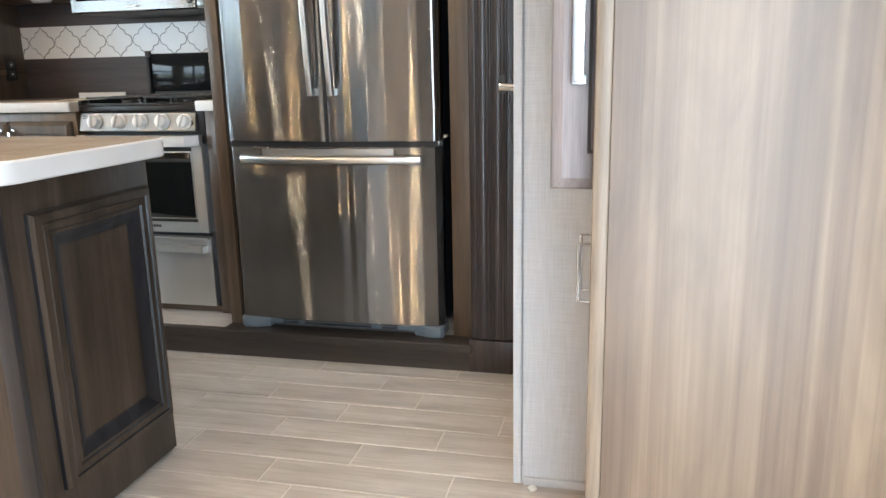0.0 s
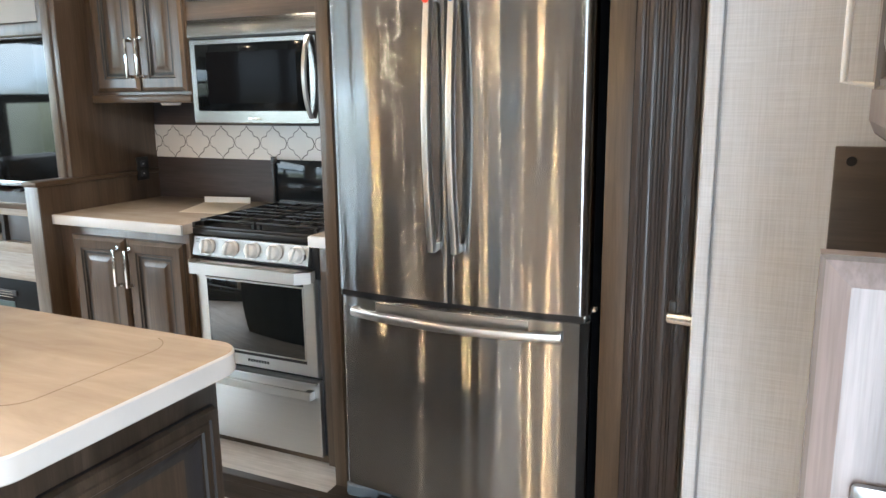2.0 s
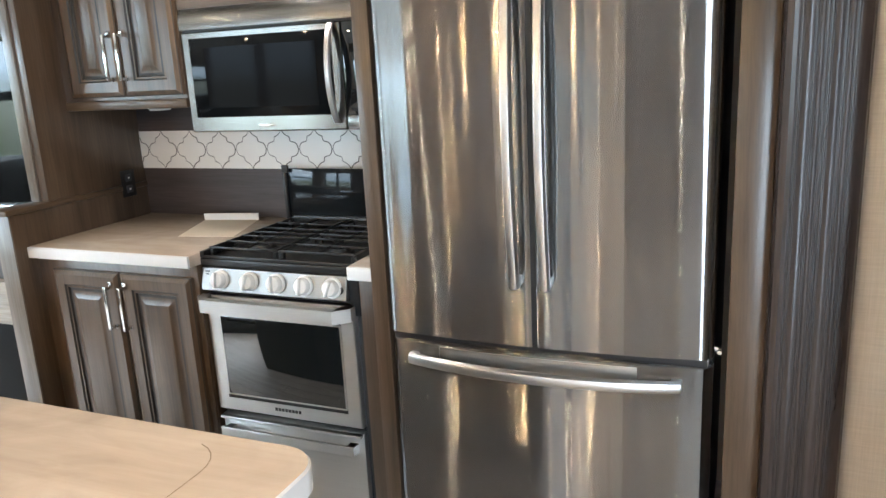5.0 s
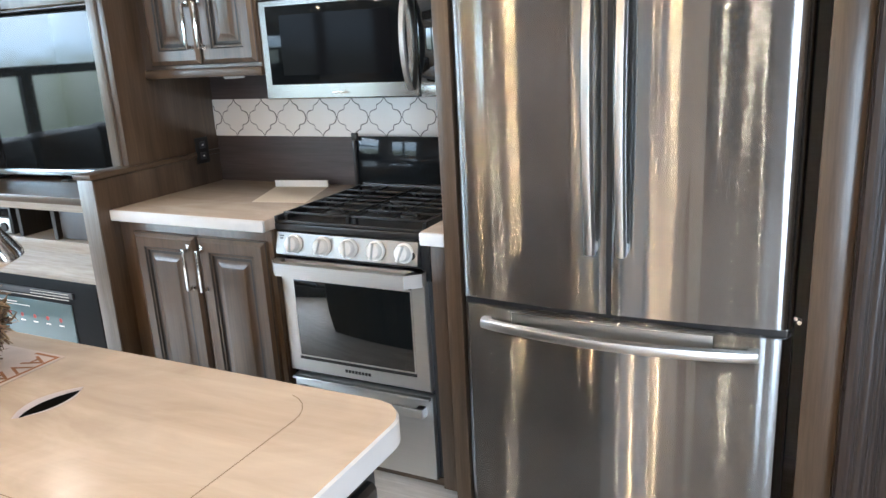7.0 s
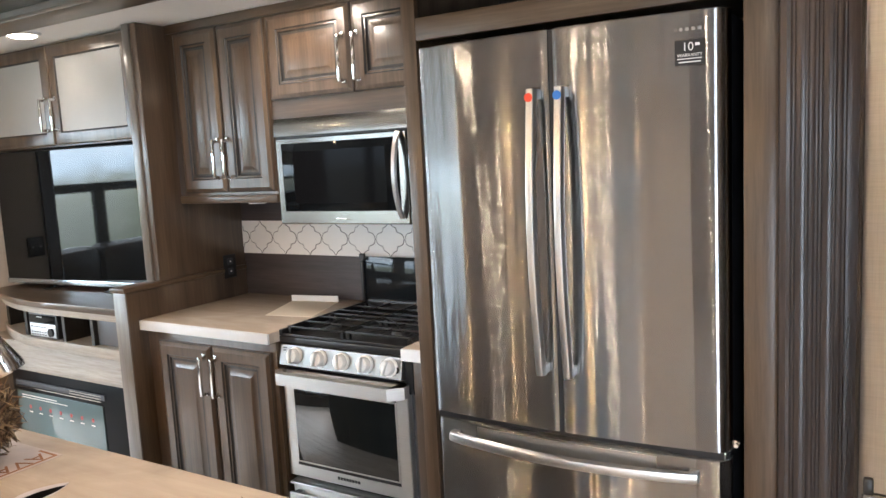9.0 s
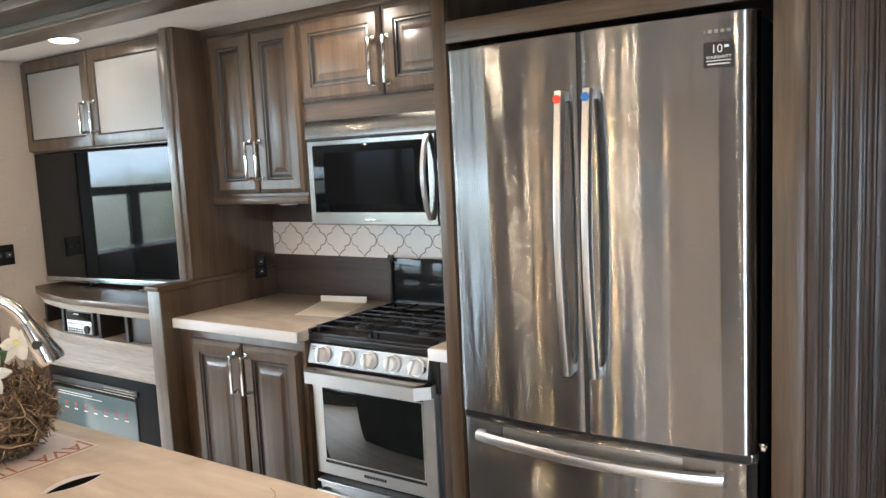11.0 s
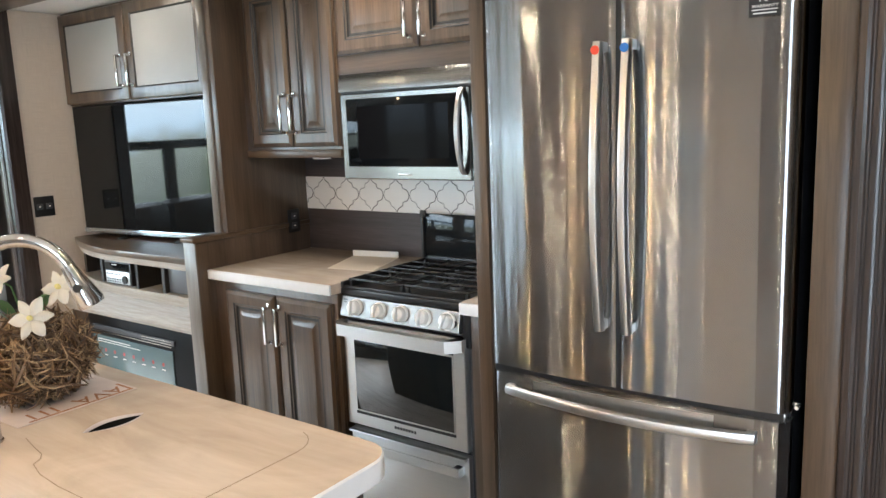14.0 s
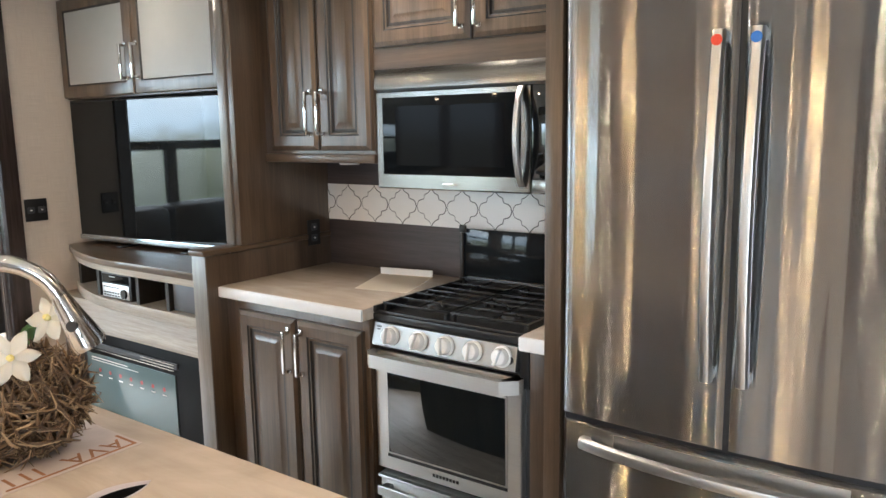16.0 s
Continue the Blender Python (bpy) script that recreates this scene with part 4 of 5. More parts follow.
b = boxes((MX0 + 0.085, MX0 + 0.50, MY - 0.0042, MY - 0.0034, 1.405, 1.595))
part("window_mesh", b, glass_dark("window_mesh", (0.006, 0.006, 0.007), 0.06, 1.08), mdoor)
b = bmesh.new()
arc = [(MY - 0.006 - 0.038 * math.sin(math.pi * k / 16) ** 0.7, 1.348 + 0.293 * k / 16) for k in range(17)]
va = [[b.verts.new((MX0 + 0.559 + dx, y + dy, z)) for dx, dy in ((-0.0115, 0.002), (-0.007, -0.004), (0.007, -0.004), (0.0115, 0.002), (0.009, 0.006), (-0.009, 0.006))] for y, z in arc]
for p0, p1 in zip(va, va[1:]):
    for k in range(6):
        b.faces.new((p0[k], p0[(k + 1) % 6], p1[(k + 1) % 6], p1[k]))
b.faces.new(va[0][::-1])
b.faces.new(va[-1])
part("handle", b, SATIN, mdoor, "bowed satin handle")
part("nameplate", boxes((MX0 + 0.27, MX0 + 0.33, MY - 0.0012, MY + 0.0002, 1.343, 1.351), bev=0.0004), NICKEL, mdoor)
part("control_panel", boxes((MX0 + dw + 0.003, MX1, MY + 0.0005, MY + 0.0295, 1.372, 1.6445), bev=0.003), GLASS_BLACK, mw, "black glass control strip")
part("control_base", boxes((MX0 + dw + 0.003, MX1, MY + 0.0005, MY + 0.0295, 1.3278, 1.3715), bev=0.003), STEEL_MW, mw)

# ---------------- wall cabinets ----------------
uc = thing("wall_cabinet", (-2.49, 2.8, 1.41), "tall taupe stained wall cabinet with two raised-panel doors", "cabinet", "kitchen wall cabinets")
part("body", boxes((-2.764, -2.218, 2.672, 2.984, 1.44, CEIL - 0.004)), WOOD_Z, uc)
part("valance", boxes((-2.764, -2.218, 2.652, 2.984, 1.408, 1.4395), bev=0.004), WOOD_X, uc)
part("face_frame", boxes((-2.764, -2.218, 2.66, 2.6715, 1.44, CEIL - 0.004)), WOOD_Z, uc)
for x0, x1, hx in ((-2.715, -2.472, -2.497), (-2.466, -2.223, -2.441)):
    d = raised_door(uc, x0, x1, 1.452, 2.088, 2.6595)
    pull(d, hx, 2.6375, 1.50, 1.665)
b = bmesh.new()
disc(b, (-2.47, 2.80, 1.395), 0.035, (0, 0, 1), 0.0125, 24, 0, 0.045)
part("under_light", b, WHITE_PLASTIC, uc, "small white under-cabinet light")
uc2 = thing("wall_cabinet", (-1.81, 2.8, 1.72), "short taupe stained wall cabinet over the microwave", "cabinet", "kitchen wall cabinets")
part("body", boxes((-2.2165, -1.4125, 2.672, 2.984, 1.7175, CEIL - 0.004)), WOOD_Z, uc2)
part("face_frame", boxes((-2.2165, -1.4125, 2.66, 2.6715, 1.7175, CEIL - 0.004)), WOOD_X, uc2)
for x0, x1, hx in ((-2.205, -1.818, -1.847), (-1.812, -1.425, -1.783)):
    d = raised_door(uc2, x0, x1, 1.787, 2.088, 2.6595)
    pull(d, hx, 2.6375, 1.815, 1.985)
structure("trim_crown", boxes((-2.764, -1.4125, 2.65, 2.6595, 2.094, CEIL - 0.001), bev=0.002), WOOD_X, "stained wood top rail", "trim")

# panel between kitchen and television
pan = thing("divider_panel", (-2.8, 2.75, PLAT), "stained wooden divider panel between counter and television", "panel", "", "structure")
part("upper_panel", boxes((-2.80, -2.764, 2.515, 2.984, 1.105, CEIL - 0.002), bev=0.002), WOOD_Z, pan)
# post and front edge take the paler wood with daylight painted in
part("post", boxes((-2.842, -2.8005, 2.508, 2.56, 1.105, CEIL - 0.002), bev=0.002), SHEEN_EDGE, pan, "front post with daylight sheen in its colour")
part("front_edge", boxes((-2.84, -2.764, 2.347, 2.3525, PLAT + 0.001, 1.0845), bev=0.001), SHEEN_EDGE, pan, "front edge with daylight sheen in its colour")
part("cap", boxes((-2.846, -2.758, 2.337, 2.984, 1.085, 1.1045), bev=0.003), WOOD_Y, pan)
part("lower_panel", boxes((-2.84, -2.764, 2.353, 2.984, PLAT + 0.001, 1.0845), bev=0.002), WOOD_Z, pan)


def outlet(at, m, label, w, h, spots):
    p = thing("wall_outlet", at, label, "outlet", "wall outlets")
    b = boxes((-w / 2, w / 2, -0.006, 0, -h / 2, h / 2), bev=0.003)
    bmesh.ops.transform(b, matrix=m, verts=b.verts)
    part("plate", b, BLACK, p)
    for x, z in spots:
        b = boxes((x - 0.016, x + 0.016, -0.009, -0.0055, z - 0.014, z + 0.014), bev=0.003)
        bmesh.ops.transform(b, matrix=m, verts=b.verts)
        part("socket", b, DARK_GREY, p)
        b = boxes((x - 0.004, x + 0.004, -0.0098, -0.0085, z - 0.003, z + 0.003))
        bmesh.ops.transform(b, matrix=m, verts=b.verts)
        part("test_button", b, WHITE_PLASTIC, p)


outlet((-2.764, 2.88, 1.11), Matrix.Translation((-2.7635, 2.885, 1.11)) @ Matrix.Rotation(radians(90), 4, "Z"), "black wall outlet on the divider panel above the worktop", 0.07, 0.105, ((0, 0.022), (0, -0.022)))
outlet((-4.0, 2.365, 1.18), Matrix.Translation((-3.9995, 2.378, 1.19)) @ Matrix.Rotation(radians(90), 4, "Z"), "black square two-gang outlet on the tan end wall", 0.1, 0.1, ((-0.024, 0), (0.024, 0)))

# ---------------- television side ----------------
tvc = thing("wall_cabinet", (-3.4, 2.75, 1.672), "stained wall cabinet with two frosted white door panels over the television", "cabinet")
part("body", boxes((-3.996, -2.8435, 2.572, 3.05, 1.68, CEIL - 0.004)), WOOD_X, tvc)
for x0, x1, hx in ((-3.992, -3.434, -3.47), (-3.426, -2.866, -3.39)):
    b = bmesh.new()
    t = 0.022
    rings_front(b, x1 - x0, 2.116 - 1.686, [(0, 0, 0), (0, -t + 0.006, 0), (0.004, -t + 0.002, 0), (0.012, -t, 0), (0.05, -t, 0), (0.055, -t + 0.005, 1), (0.057, -t + 0.008, 1)],
                Matrix.Translation(((x0 + x1) / 2, 2.5715, (2.116 + 1.686) / 2)))
    d = part("door", b, [WOOD_Z, GLAZE_AND_SHADE], tvc, "stained frame round a frosted panel", 20)
    part("panel", boxes((x0 + 0.0575, x1 - 0.0575, 2.554, 2.5572, 1.744, 2.058)), FROST, d, "frosted white panel")
    pull(d, hx, 2.5495, 1.74, 1.895)

TV_M = Matrix.Translation((-3.985, 2.566, 1.037)) @ Matrix.Rotation(radians(5), 4, "Z")
tv = thing("television", (-3.4, 2.72, 1.01), "black flat television turned slightly on the console", "television")


def tvp(name, rows, mt, bev=0.0, label="", parent=None):
    b = boxes(*rows, bev=bev)
    bmesh.ops.transform(b, matrix=TV_M, verts=b.verts)
    return part(name, b, mt, parent or tv, label)


tvp("bezel", [(0, 1.03, 0.006, 0.045, 0, 0.638)], BLACK, 0.003)
tvp("screen", [(0.008, 1.022, 0.002, 0.0055, 0.024, 0.630)], SCREEN, 0.0, "glossy dark screen")
# bright strip below the screen: a reflection painted as pale blue bezel
tvp("lower_bezel", [(0.0, 1.03, 0.0, 0.0058, 0.0, 0.0235)], plain("bezel_reflection", (0.5, 0.56, 0.6), 0.2, 0.8, 0.05), 0.001)
tvp("foot", [(0.3, 0.34, -0.03, 0.09, -0.0195, -0.013), (0.312, 0.328, 0.015, 0.03, -0.013, 0.02)], BLACK, 0.002)
tvp("foot", [(0.72, 0.76, -0.03, 0.09, -0.0195, -0.013), (0.732, 0.748, 0.015, 0.03, -0.013, 0.02)], BLACK, 0.002)

con = thing("media_console", (-3.4, 2.6, PLAT), "stained wooden media console with open shelf and electric fireplace bay", "console")


def bow_front(x, y0=2.362):
    u = max(0.0, (-3.35 - x) / 0.58)
    return y0 + 0.13 * u * u


def bowed_slab(y0, z0, z1, x0=-3.996, x1=-2.8435, back=3.05, bev=0.003):
    pts = [(x0 + (x1 - x0) * i / 20, bow_front(x0 + (x1 - x0) * i / 20, y0)) for i in range(21)]
    return prism(bmesh.new(), pts + [(x1, back), (x0, back)], z0, z1, bev)


part("top", bowed_slab(2.35, 0.990, 1.017), WOOD_X, con, "dark polished bowed top")
# apron and shelf carry reflected daylight as a pale colour
part("apron", bowed_slab(2.366, 0.960, 0.9895, bev=0), PALE_DAYLIT, con, "apron below the top, reflected daylight in its pale colour")
part("shelf", bowed_slab(2.372, 0.80, 0.842), PALE_DAYLIT, con, "lower shelf, reflected daylight in its pale colour")
part("shelf_back", boxes((-3.99, -2.845, 2.60, 2.615, 0.8425, 0.9595)), GLAZE_AND_SHADE, con)
for x in (-3.90, -3.58, -3.26, -3.06):
    part("divider", boxes((x - 0.01, x + 0.01, bow_front(x, 2.385), 2.5995, 0.8425, 0.9595)), GLAZE_AND_SHADE, con)
b = bmesh.new()
pts = [(2.425, 0.7995), (2.405, 0.684), (2.41, 0.668), (2.60, 0.668), (2.60, 0.7995)]
va = [b.verts.new((-3.99, y, z)) for y, z in pts]
vb = [b.verts.new((-2.8445, y, z)) for y, z in pts]
for i in range(5):
    b.faces.new((va[i], va[(i + 1) % 5], vb[(i + 1) % 5], vb[i]))
b.faces.new(va[::-1])
b.faces.new(vb)
part("mantel", b, PALE_DAYLIT, con, "pale wood sloping mantel", 0)
part("side", boxes((-2.983, -2.8445, 2.455, 2.98, PLAT + 0.001, 0.667)), WOOD_Z, con)
part("side", boxes((-3.996, -3.84, 2.455, 2.98, PLAT + 0.001, 0.667)), WOOD_Z, con)
part("plinth", boxes((-3.839, -2.984, 2.455, 2.98, PLAT + 0.001, 0.25)), WOOD_X, con)

fp = thing("electric_fireplace", (-3.4, 2.5, 0.252), "black electric fireplace with a glass front and red control marks", "fireplace")
part("case", boxes((-3.838, -2.985, 2.452, 2.9, 0.252, 0.664), bev=0.004), glass_dark("black_case", (0.006, 0.006, 0.007), 0.35, 1.25), fp)
# reflection of the bright floor is painted into this glass
part("glass", boxes((-3.80, -3.142, 2.446, 2.4515, 0.29, 0.548), bev=0.001), REFLECTION_GLASS, fp, "glass front with a blue-grey reflection put into its colour")
part("vent", boxes((-3.80, -3.12, 2.444, 2.4515, 0.575, 0.60), bev=0.002), DARK_GREY, fp)
part("vent_slot", boxes((-3.37, -3.14, 2.442, 2.4435, 0.580, 0.583), (-3.37, -3.14, 2.442, 2.4435, 0.592, 0.595), (-3.80, -3.14, 2.442, 2.4435, 0.5675, 0.571)), NICKEL, fp)
for i in range(7):
    b = bmesh.new()
    disc(b, (-3.70 + i * 0.08, 2.446, 0.475), 0.009, (0, -1, 0), 0.001, 16)
    part("control_mark", b, DULL_RED, fp)
    part("print_bar", boxes((-3.714 + i * 0.08, -3.686 + i * 0.08, 2.4449, 2.446, 0.448, 0.453)), WHITE_PLASTIC, fp)
part("print_bar", boxes((-3.76, -3.48, 2.4449, 2.446, 0.527, 0.531), (-3.76, -3.40, 2.4449, 2.446, 0.516, 0.519)), WHITE_PLASTIC, fp)

radio = thing("stereo", (-3.42, 2.42, 0.843), "small stereo with a silver control face in the console shelf", "stereo")
part("case", boxes((-3.535, -3.32, 2.395, 2.55, 0.843, 0.952), bev=0.003), BLACK, radio)
part("face", boxes((-3.525, -3.333, 2.391, 2.3948, 0.848, 0.906), bev=0.002), STEEL_X, radio, "silver control face")
b = bmesh.new()
disc(b, (-3.363, 2.391, 0.872), 0.019, (0, -1, 0), 0.008, 20)
part("knob", b, BLACK, radio)
b = boxes(*[(-3.514 + i * 0.02, -3.502 + i * 0.02, 2.3895, 2.391, z, z + 0.005) for i in range(6) for z in (0.855, 0.866, 0.89)])
part("buttons", b, BLACK, radio)
part("display", boxes((-3.525, -3.333, 2.393, 2.3948, 0.912, 0.945)), GLASS_BLACK, radio)
part("print_bar", boxes((-3.47, -3.43, 2.3922, 2.393, 0.934, 0.938)), WHITE_PLASTIC, radio)
spk = thing("speaker", (-2.97, 2.45, 0.843), "dark grey speaker box in the console shelf", "speaker")
part("box", boxes((-3.045, -2.9, 2.40, 2.55, 0.843, 0.952), bev=0.004), plain("slate_speaker", (0.09, 0.095, 0.105), 0.45), spk)

# window beyond the television wall
w1 = thing("window_1", (-4.8, 2.33, 0.62), "bright side window with a dark patterned valance", "window", "", "structure")
part("window_frame", boxes((-5.35, -4.25, 2.31, 2.35, 0.62, 0.66), (-5.35, -4.25, 2.31, 2.35, 1.68, 1.72), (-5.35, -5.31, 2.31, 2.35, 0.66, 1.68), (-4.29, -4.25, 2.31, 2.35, 0.66, 1.68)), BLACK, w1)
part("valance", boxes((-5.45, -4.16, 2.2, 2.298, 1.70, 1.83), bev=0.004), BLACK, w1, "dark padded valance")
part("valance_band", boxes((-5.45, -4.16, 2.196, 2.1995, 1.705, 1.76)), plain("patterned_band", (0.35, 0.33, 0.3), 0.7, 0, 0.6, 60), w1)
part("valance_leg", boxes((-4.27, -4.17, 2.22, 2.298, 0.62, 1.6995), bev=0.004), BLACK, w1)

# ---------------- island ----------------
isl = thing("kitchen_island", (-1.7, 1.28, 0), "dark-stained island cabinet with a raised end panel", "island")
part("body", boxes((-2.75, -1.172, 1.03, 1.54, 0.012, 0.856)), ISLE_WOOD, isl)
TURN_E = Matrix.Translation((-1.1565, 1.305, 0.455)) @ Matrix.Rotation(radians(90), 4, "Z")
part("end_panel", boxes((-1.1715, -1.157, 1.034, 1.54, 0.012, 0.856), bev=0.002), ISLE_WOOD, isl, "dark-stained end panel")
b = bmesh.new()
rings_front(b, 0.42, 0.65, [(0, 0, 0), (0, -0.010, 1), (0.005, -0.021, 0), (0.022, -0.024, 0), (0.025, -0.019, 1), (0.029, -0.022, 0), (0.043, -0.021, 0), (0.047, -0.016, 1), (0.054, -0.017, 0), (0.062, -0.012, 1), (0.088, -0.002, 1), (0.094, -0.001, 0)], TURN_E)
part("moulding", b, [ISLE_WOOD, INK_GLAZE], isl, "raised moulding with dark glaze", 20)
part("corner_post", boxes((-1.19, -1.149, 1.012, 1.0325, 0.012, 0.856), bev=0.004), WORN_EDGE, isl, "dark worn corner post")
ITOP = 0.905
itop = thing("island_worktop", (-1.8, 1.27, 0.857), "cream wood-look island worktop with rounded white edge", "worktop")
outl = rounded(-2.9, -1.088, 0.965, 1.572, 0.07, 10)
b = prism(bmesh.new(), outl, 0.857, ITOP, 0.004)
for f in b.faces:
    f.material_index = 0 if f.normal.z > 0.9 or f.calc_center_median().z > ITOP - 0.0005 else 1
part("slab", b, [COUNTER, COUNTER_EDGE], itop)
# sink cover seam and finger slot
b = bmesh.new()
seam = [(-1.80, 1.205), (-1.74, 1.192), (-1.69, 1.183), (-1.668, 1.170), (-1.655, 1.150), (-1.60, 1.135), (-1.52, 1.128), (-1.40, 1.128)]
seam += [(-1.31 + 0.06 * math.sin(a), 1.19 - 0.06 * math.cos(a)) for a in [radians(x) for x in range(0, 91, 15)]]
seam += [(-1.25, 1.40)] + [(-1.33 + 0.08 * math.cos(a), 1.455 + 0.08 * math.sin(a)) for a in [radians(x) for x in range(0, 76, 15)]]
tube(b, [(x, y, ITOP - 0.0002) for x, y in seam], 0.0009, 6)
part("sink_cover_seam", b, SEAM, itop, "thin seam of the sink cover")
b = bmesh.new()


def lens_outline(cx, cy, half_w, half_l):
    s = [i / 12 - 1 for i in range(25)]
    side = [(cx + half_w * (1 - u * u) + 0.006 * u, cy + half_l * u) for u in s]
    return side + [(cx - half_w * (1 - u * u) + 0.006 * u, cy + half_l * u) for u in s[-2:0:-1]]


# no hole is cut: a flat black piece carries the slot's inner shade
prism(b, lens_outline(-1.705, 1.35, 0.018, 0.057), ITOP - 0.003, ITOP + 0.0012)
part("finger_slot", b, glass_dark("slot_shade", (0.003, 0.003, 0.003), 0.6, 1.08), itop, "pointed finger slot, its inner shade painted black")
b = bmesh.new()
prism(b, lens_outline(-1.714, 1.353, 0.032, 0.068), ITOP - 0.003, ITOP + 0.0006)
part("slot_rim", b, LILAC, itop, "pale bevelled slot rim")

fau = thing("faucet", (-1.842, 1.151, ITOP), "brushed nickel gooseneck kitchen faucet with pull-down head", "faucet")
bx, by = -1.842, 1.151
dx, dy = 0.66, 0.75
path = [(bx, by, ITOP + 0.002), (bx, by, 1.12), (bx, by, 1.225)]
for i in range(1, 15):
    a = radians(180 - i * 11.5)
    path.append((bx + dx * (0.1 + 0.1 * math.cos(a)), by + dy * (0.1 + 0.1 * math.cos(a)), 1.225 + 0.1 * math.sin(a)))
b = bmesh.new()
tube(b, path, 0.0135, 20)
part("neck", b, FAUCET_STEEL, fau)
b = bmesh.new()
tube(b, [(bx, by, ITOP + 0.001), (bx, by, ITOP + 0.005), (bx, by, ITOP + 0.007), (bx, by, ITOP + 0.104), (bx, by, ITOP + 0.108), (bx, by, ITOP + 0.109)], [0.0275, 0.0275, 0.0245, 0.0235, 0.0215, 0.0135], 28)
part("base", b, FAUCET_STEEL, fau)
b = bmesh.new()
e = Vector(path[-1])
dirn = (Vector(path[-1]) - Vector(path[-2])).normalized()
tube(b, [e - dirn * 0.01, e + dirn * 0.02, e + dirn * 0.075, e + dirn * 0.085], [0.014, 0.0185, 0.028, 0.0255], 20)
hd = part("spray_head", b, FAUCET_STEEL, fau)
b = bmesh.new()
c = e + dirn * 0.045 + Vector((0.012, -0.014, 0.004))
disc(b, c, 0.009, (0.5, -0.8, 0.1), 0.006, 16)
part("button", b, BLACK, hd)
b = bmesh.new()
disc(b, c + dirn * 0.02, 0.0075, (0.5, -0.8, 0.1), 0.006, 16)
part("button", b, BLACK, hd)
b = bmesh.new()
tube(b, [(bx, by, ITOP + 0.07), (bx - 0.05, by - 0.03, ITOP + 0.075), (bx - 0.11, by - 0.05, ITOP + 0.11)], [0.009, 0.007, 0.006], 10)
part("lever", b, FAUCET_STEEL, fau)

# place mat with print
matt = thing("place_mat", (-2.1, 1.35, ITOP), "cream place mat with brown printed letters", "place mat")
part("sheet", boxes((-2.33, -1.868, 1.22, 1.507, ITOP + 0.0008, ITOP + 0.0022)), MAT_CLOTH, matt)
part("border", boxes((-1.881, -1.875, 1.25, 1.500, ITOP + 0.0022, ITOP + 0.0028), (-1.945, -1.881, 1.494, 1.500, ITOP + 0.0022, ITOP + 0.0028)), PRINT, matt)
lettering(matt, "AVA", 0.062, Matrix.Translation((-1.907, 1.428, ITOP + 0.0028)) @ Matrix.Rotation(radians(-90), 4, "Z"), PRINT)

for y in (1.318, 1.294, 1.265):
    part("print_bar", boxes((-1.93, -1.886, y, y + 0.006, ITOP + 0.0022, ITOP + 0.0028)), PRINT, matt)

# twig nest with white flowers
nest = thing("flower_nest", (-2.03, 1.37, ITOP + 0.003), "dry twig ball arrangement with white orchids on the place mat", "plant")
rn = random.Random(4)
nc = Vector((-2.03, 1.345, ITOP + 0.103))
b = bmesh.new()
for i in range(2300):
    u, v = rn.uniform(-1, 1), rn.uniform(0, 2 * math.pi)
    s = math.sqrt(1 - u * u)
    n = Vector((s * math.cos(v), s * math.sin(v), u))
    p = nc + Vector((n.x * 0.128, n.y * 0.128, n.z * 0.098)) * rn.uniform(0.72, 1.05)
    if p.z < ITOP + 0.008:
        continue
    t = n.cross(Vector((rn.gauss(0, 1), rn.gauss(0, 1), rn.gauss(0, 1)))).normalized()
    d = (t + n * rn.uniform(-0.1, 0.75)).normalized()
    L = rn.uniform(0.035, 0.095)
    bend = n * rn.uniform(-0.02, 0.02) + t * rn.uniform(-0.008, 0.008)
    r = rn.uniform(0.0009, 0.0022) if i % 2 else rn.uniform(0.0022, 0.0046)
    tube(b, [p - d * L * 0.5, p + bend, p + d * L * 0.5 + n * rn.uniform(0, 0.012)], [r, r * 1.15, r * 0.35], 5, 0, True)
part("twig_tangle", b, TWIG, nest, "tangle of dry brown twigs", 60)
b = bmesh.new()
bmesh.ops.create_icosphere(b, subdivisions=3, radius=1, matrix=Matrix.Translation(nc) @ Matrix.Diagonal((0.092, 0.092, 0.07, 1)))
part("core", b, TWIG, nest)


def blossom(c, face, size):
    face = Vector(face).normalized()
    q = face.to_track_quat("Z", "Y").to_matrix().to_4x4()
    stem = bmesh.new()
    tube(stem, [(nc.x, nc.y, nc.z + 0.05), ((nc.x + c[0]) / 2, (nc.y + c[1]) / 2, c[2] - 0.02), Vector(c) - face * 0.004], [0.0028, 0.0022, 0.002], 8)
    part("stem", stem, LEAF, nest)
    for k in range(6):
        b = bmesh.new()
        wd = 0.31 if k % 2 else 0.25
        grid = []
        for i in range(7):
            u = i / 6
            half = wd * size * math.sin(math.pi * min(1, u * 0.88 + 0.1)) ** 0.8
            row = []
            for j in range(5):
                w = j / 2 - 1
                row.append(b.verts.new((size * u, half * w, 0.12 * size * math.sin(u * 2.6) - 0.10 * size * w * w + 0.02 * size * math.sin(9 * u + k))))
            grid.append(row)
        for i in range(6):
            for j in range(4):
                b.faces.new((grid[i][j], grid[i][j + 1], grid[i + 1][j + 1], grid[i + 1][j]))
        bmesh.ops.solidify(b, geom=b.faces[:], thickness=0.0009)
        bmesh.ops.transform(b, matrix=Matrix.Translation(c) @ q @ Matrix.Rotation(radians(60 * k + 8), 4, "Z"), verts=b.verts)
        part("petal", b, PETAL, nest, "", 60)
    b = bmesh.new()
    tube(b, [Vector(c) - face * 0.001, Vector(c) + face * 0.008, Vector(c) + face * 0.014], [0.004, 0.0068, 0.0045], 12)
    part("flower_centre", b, YELLOW, nest)


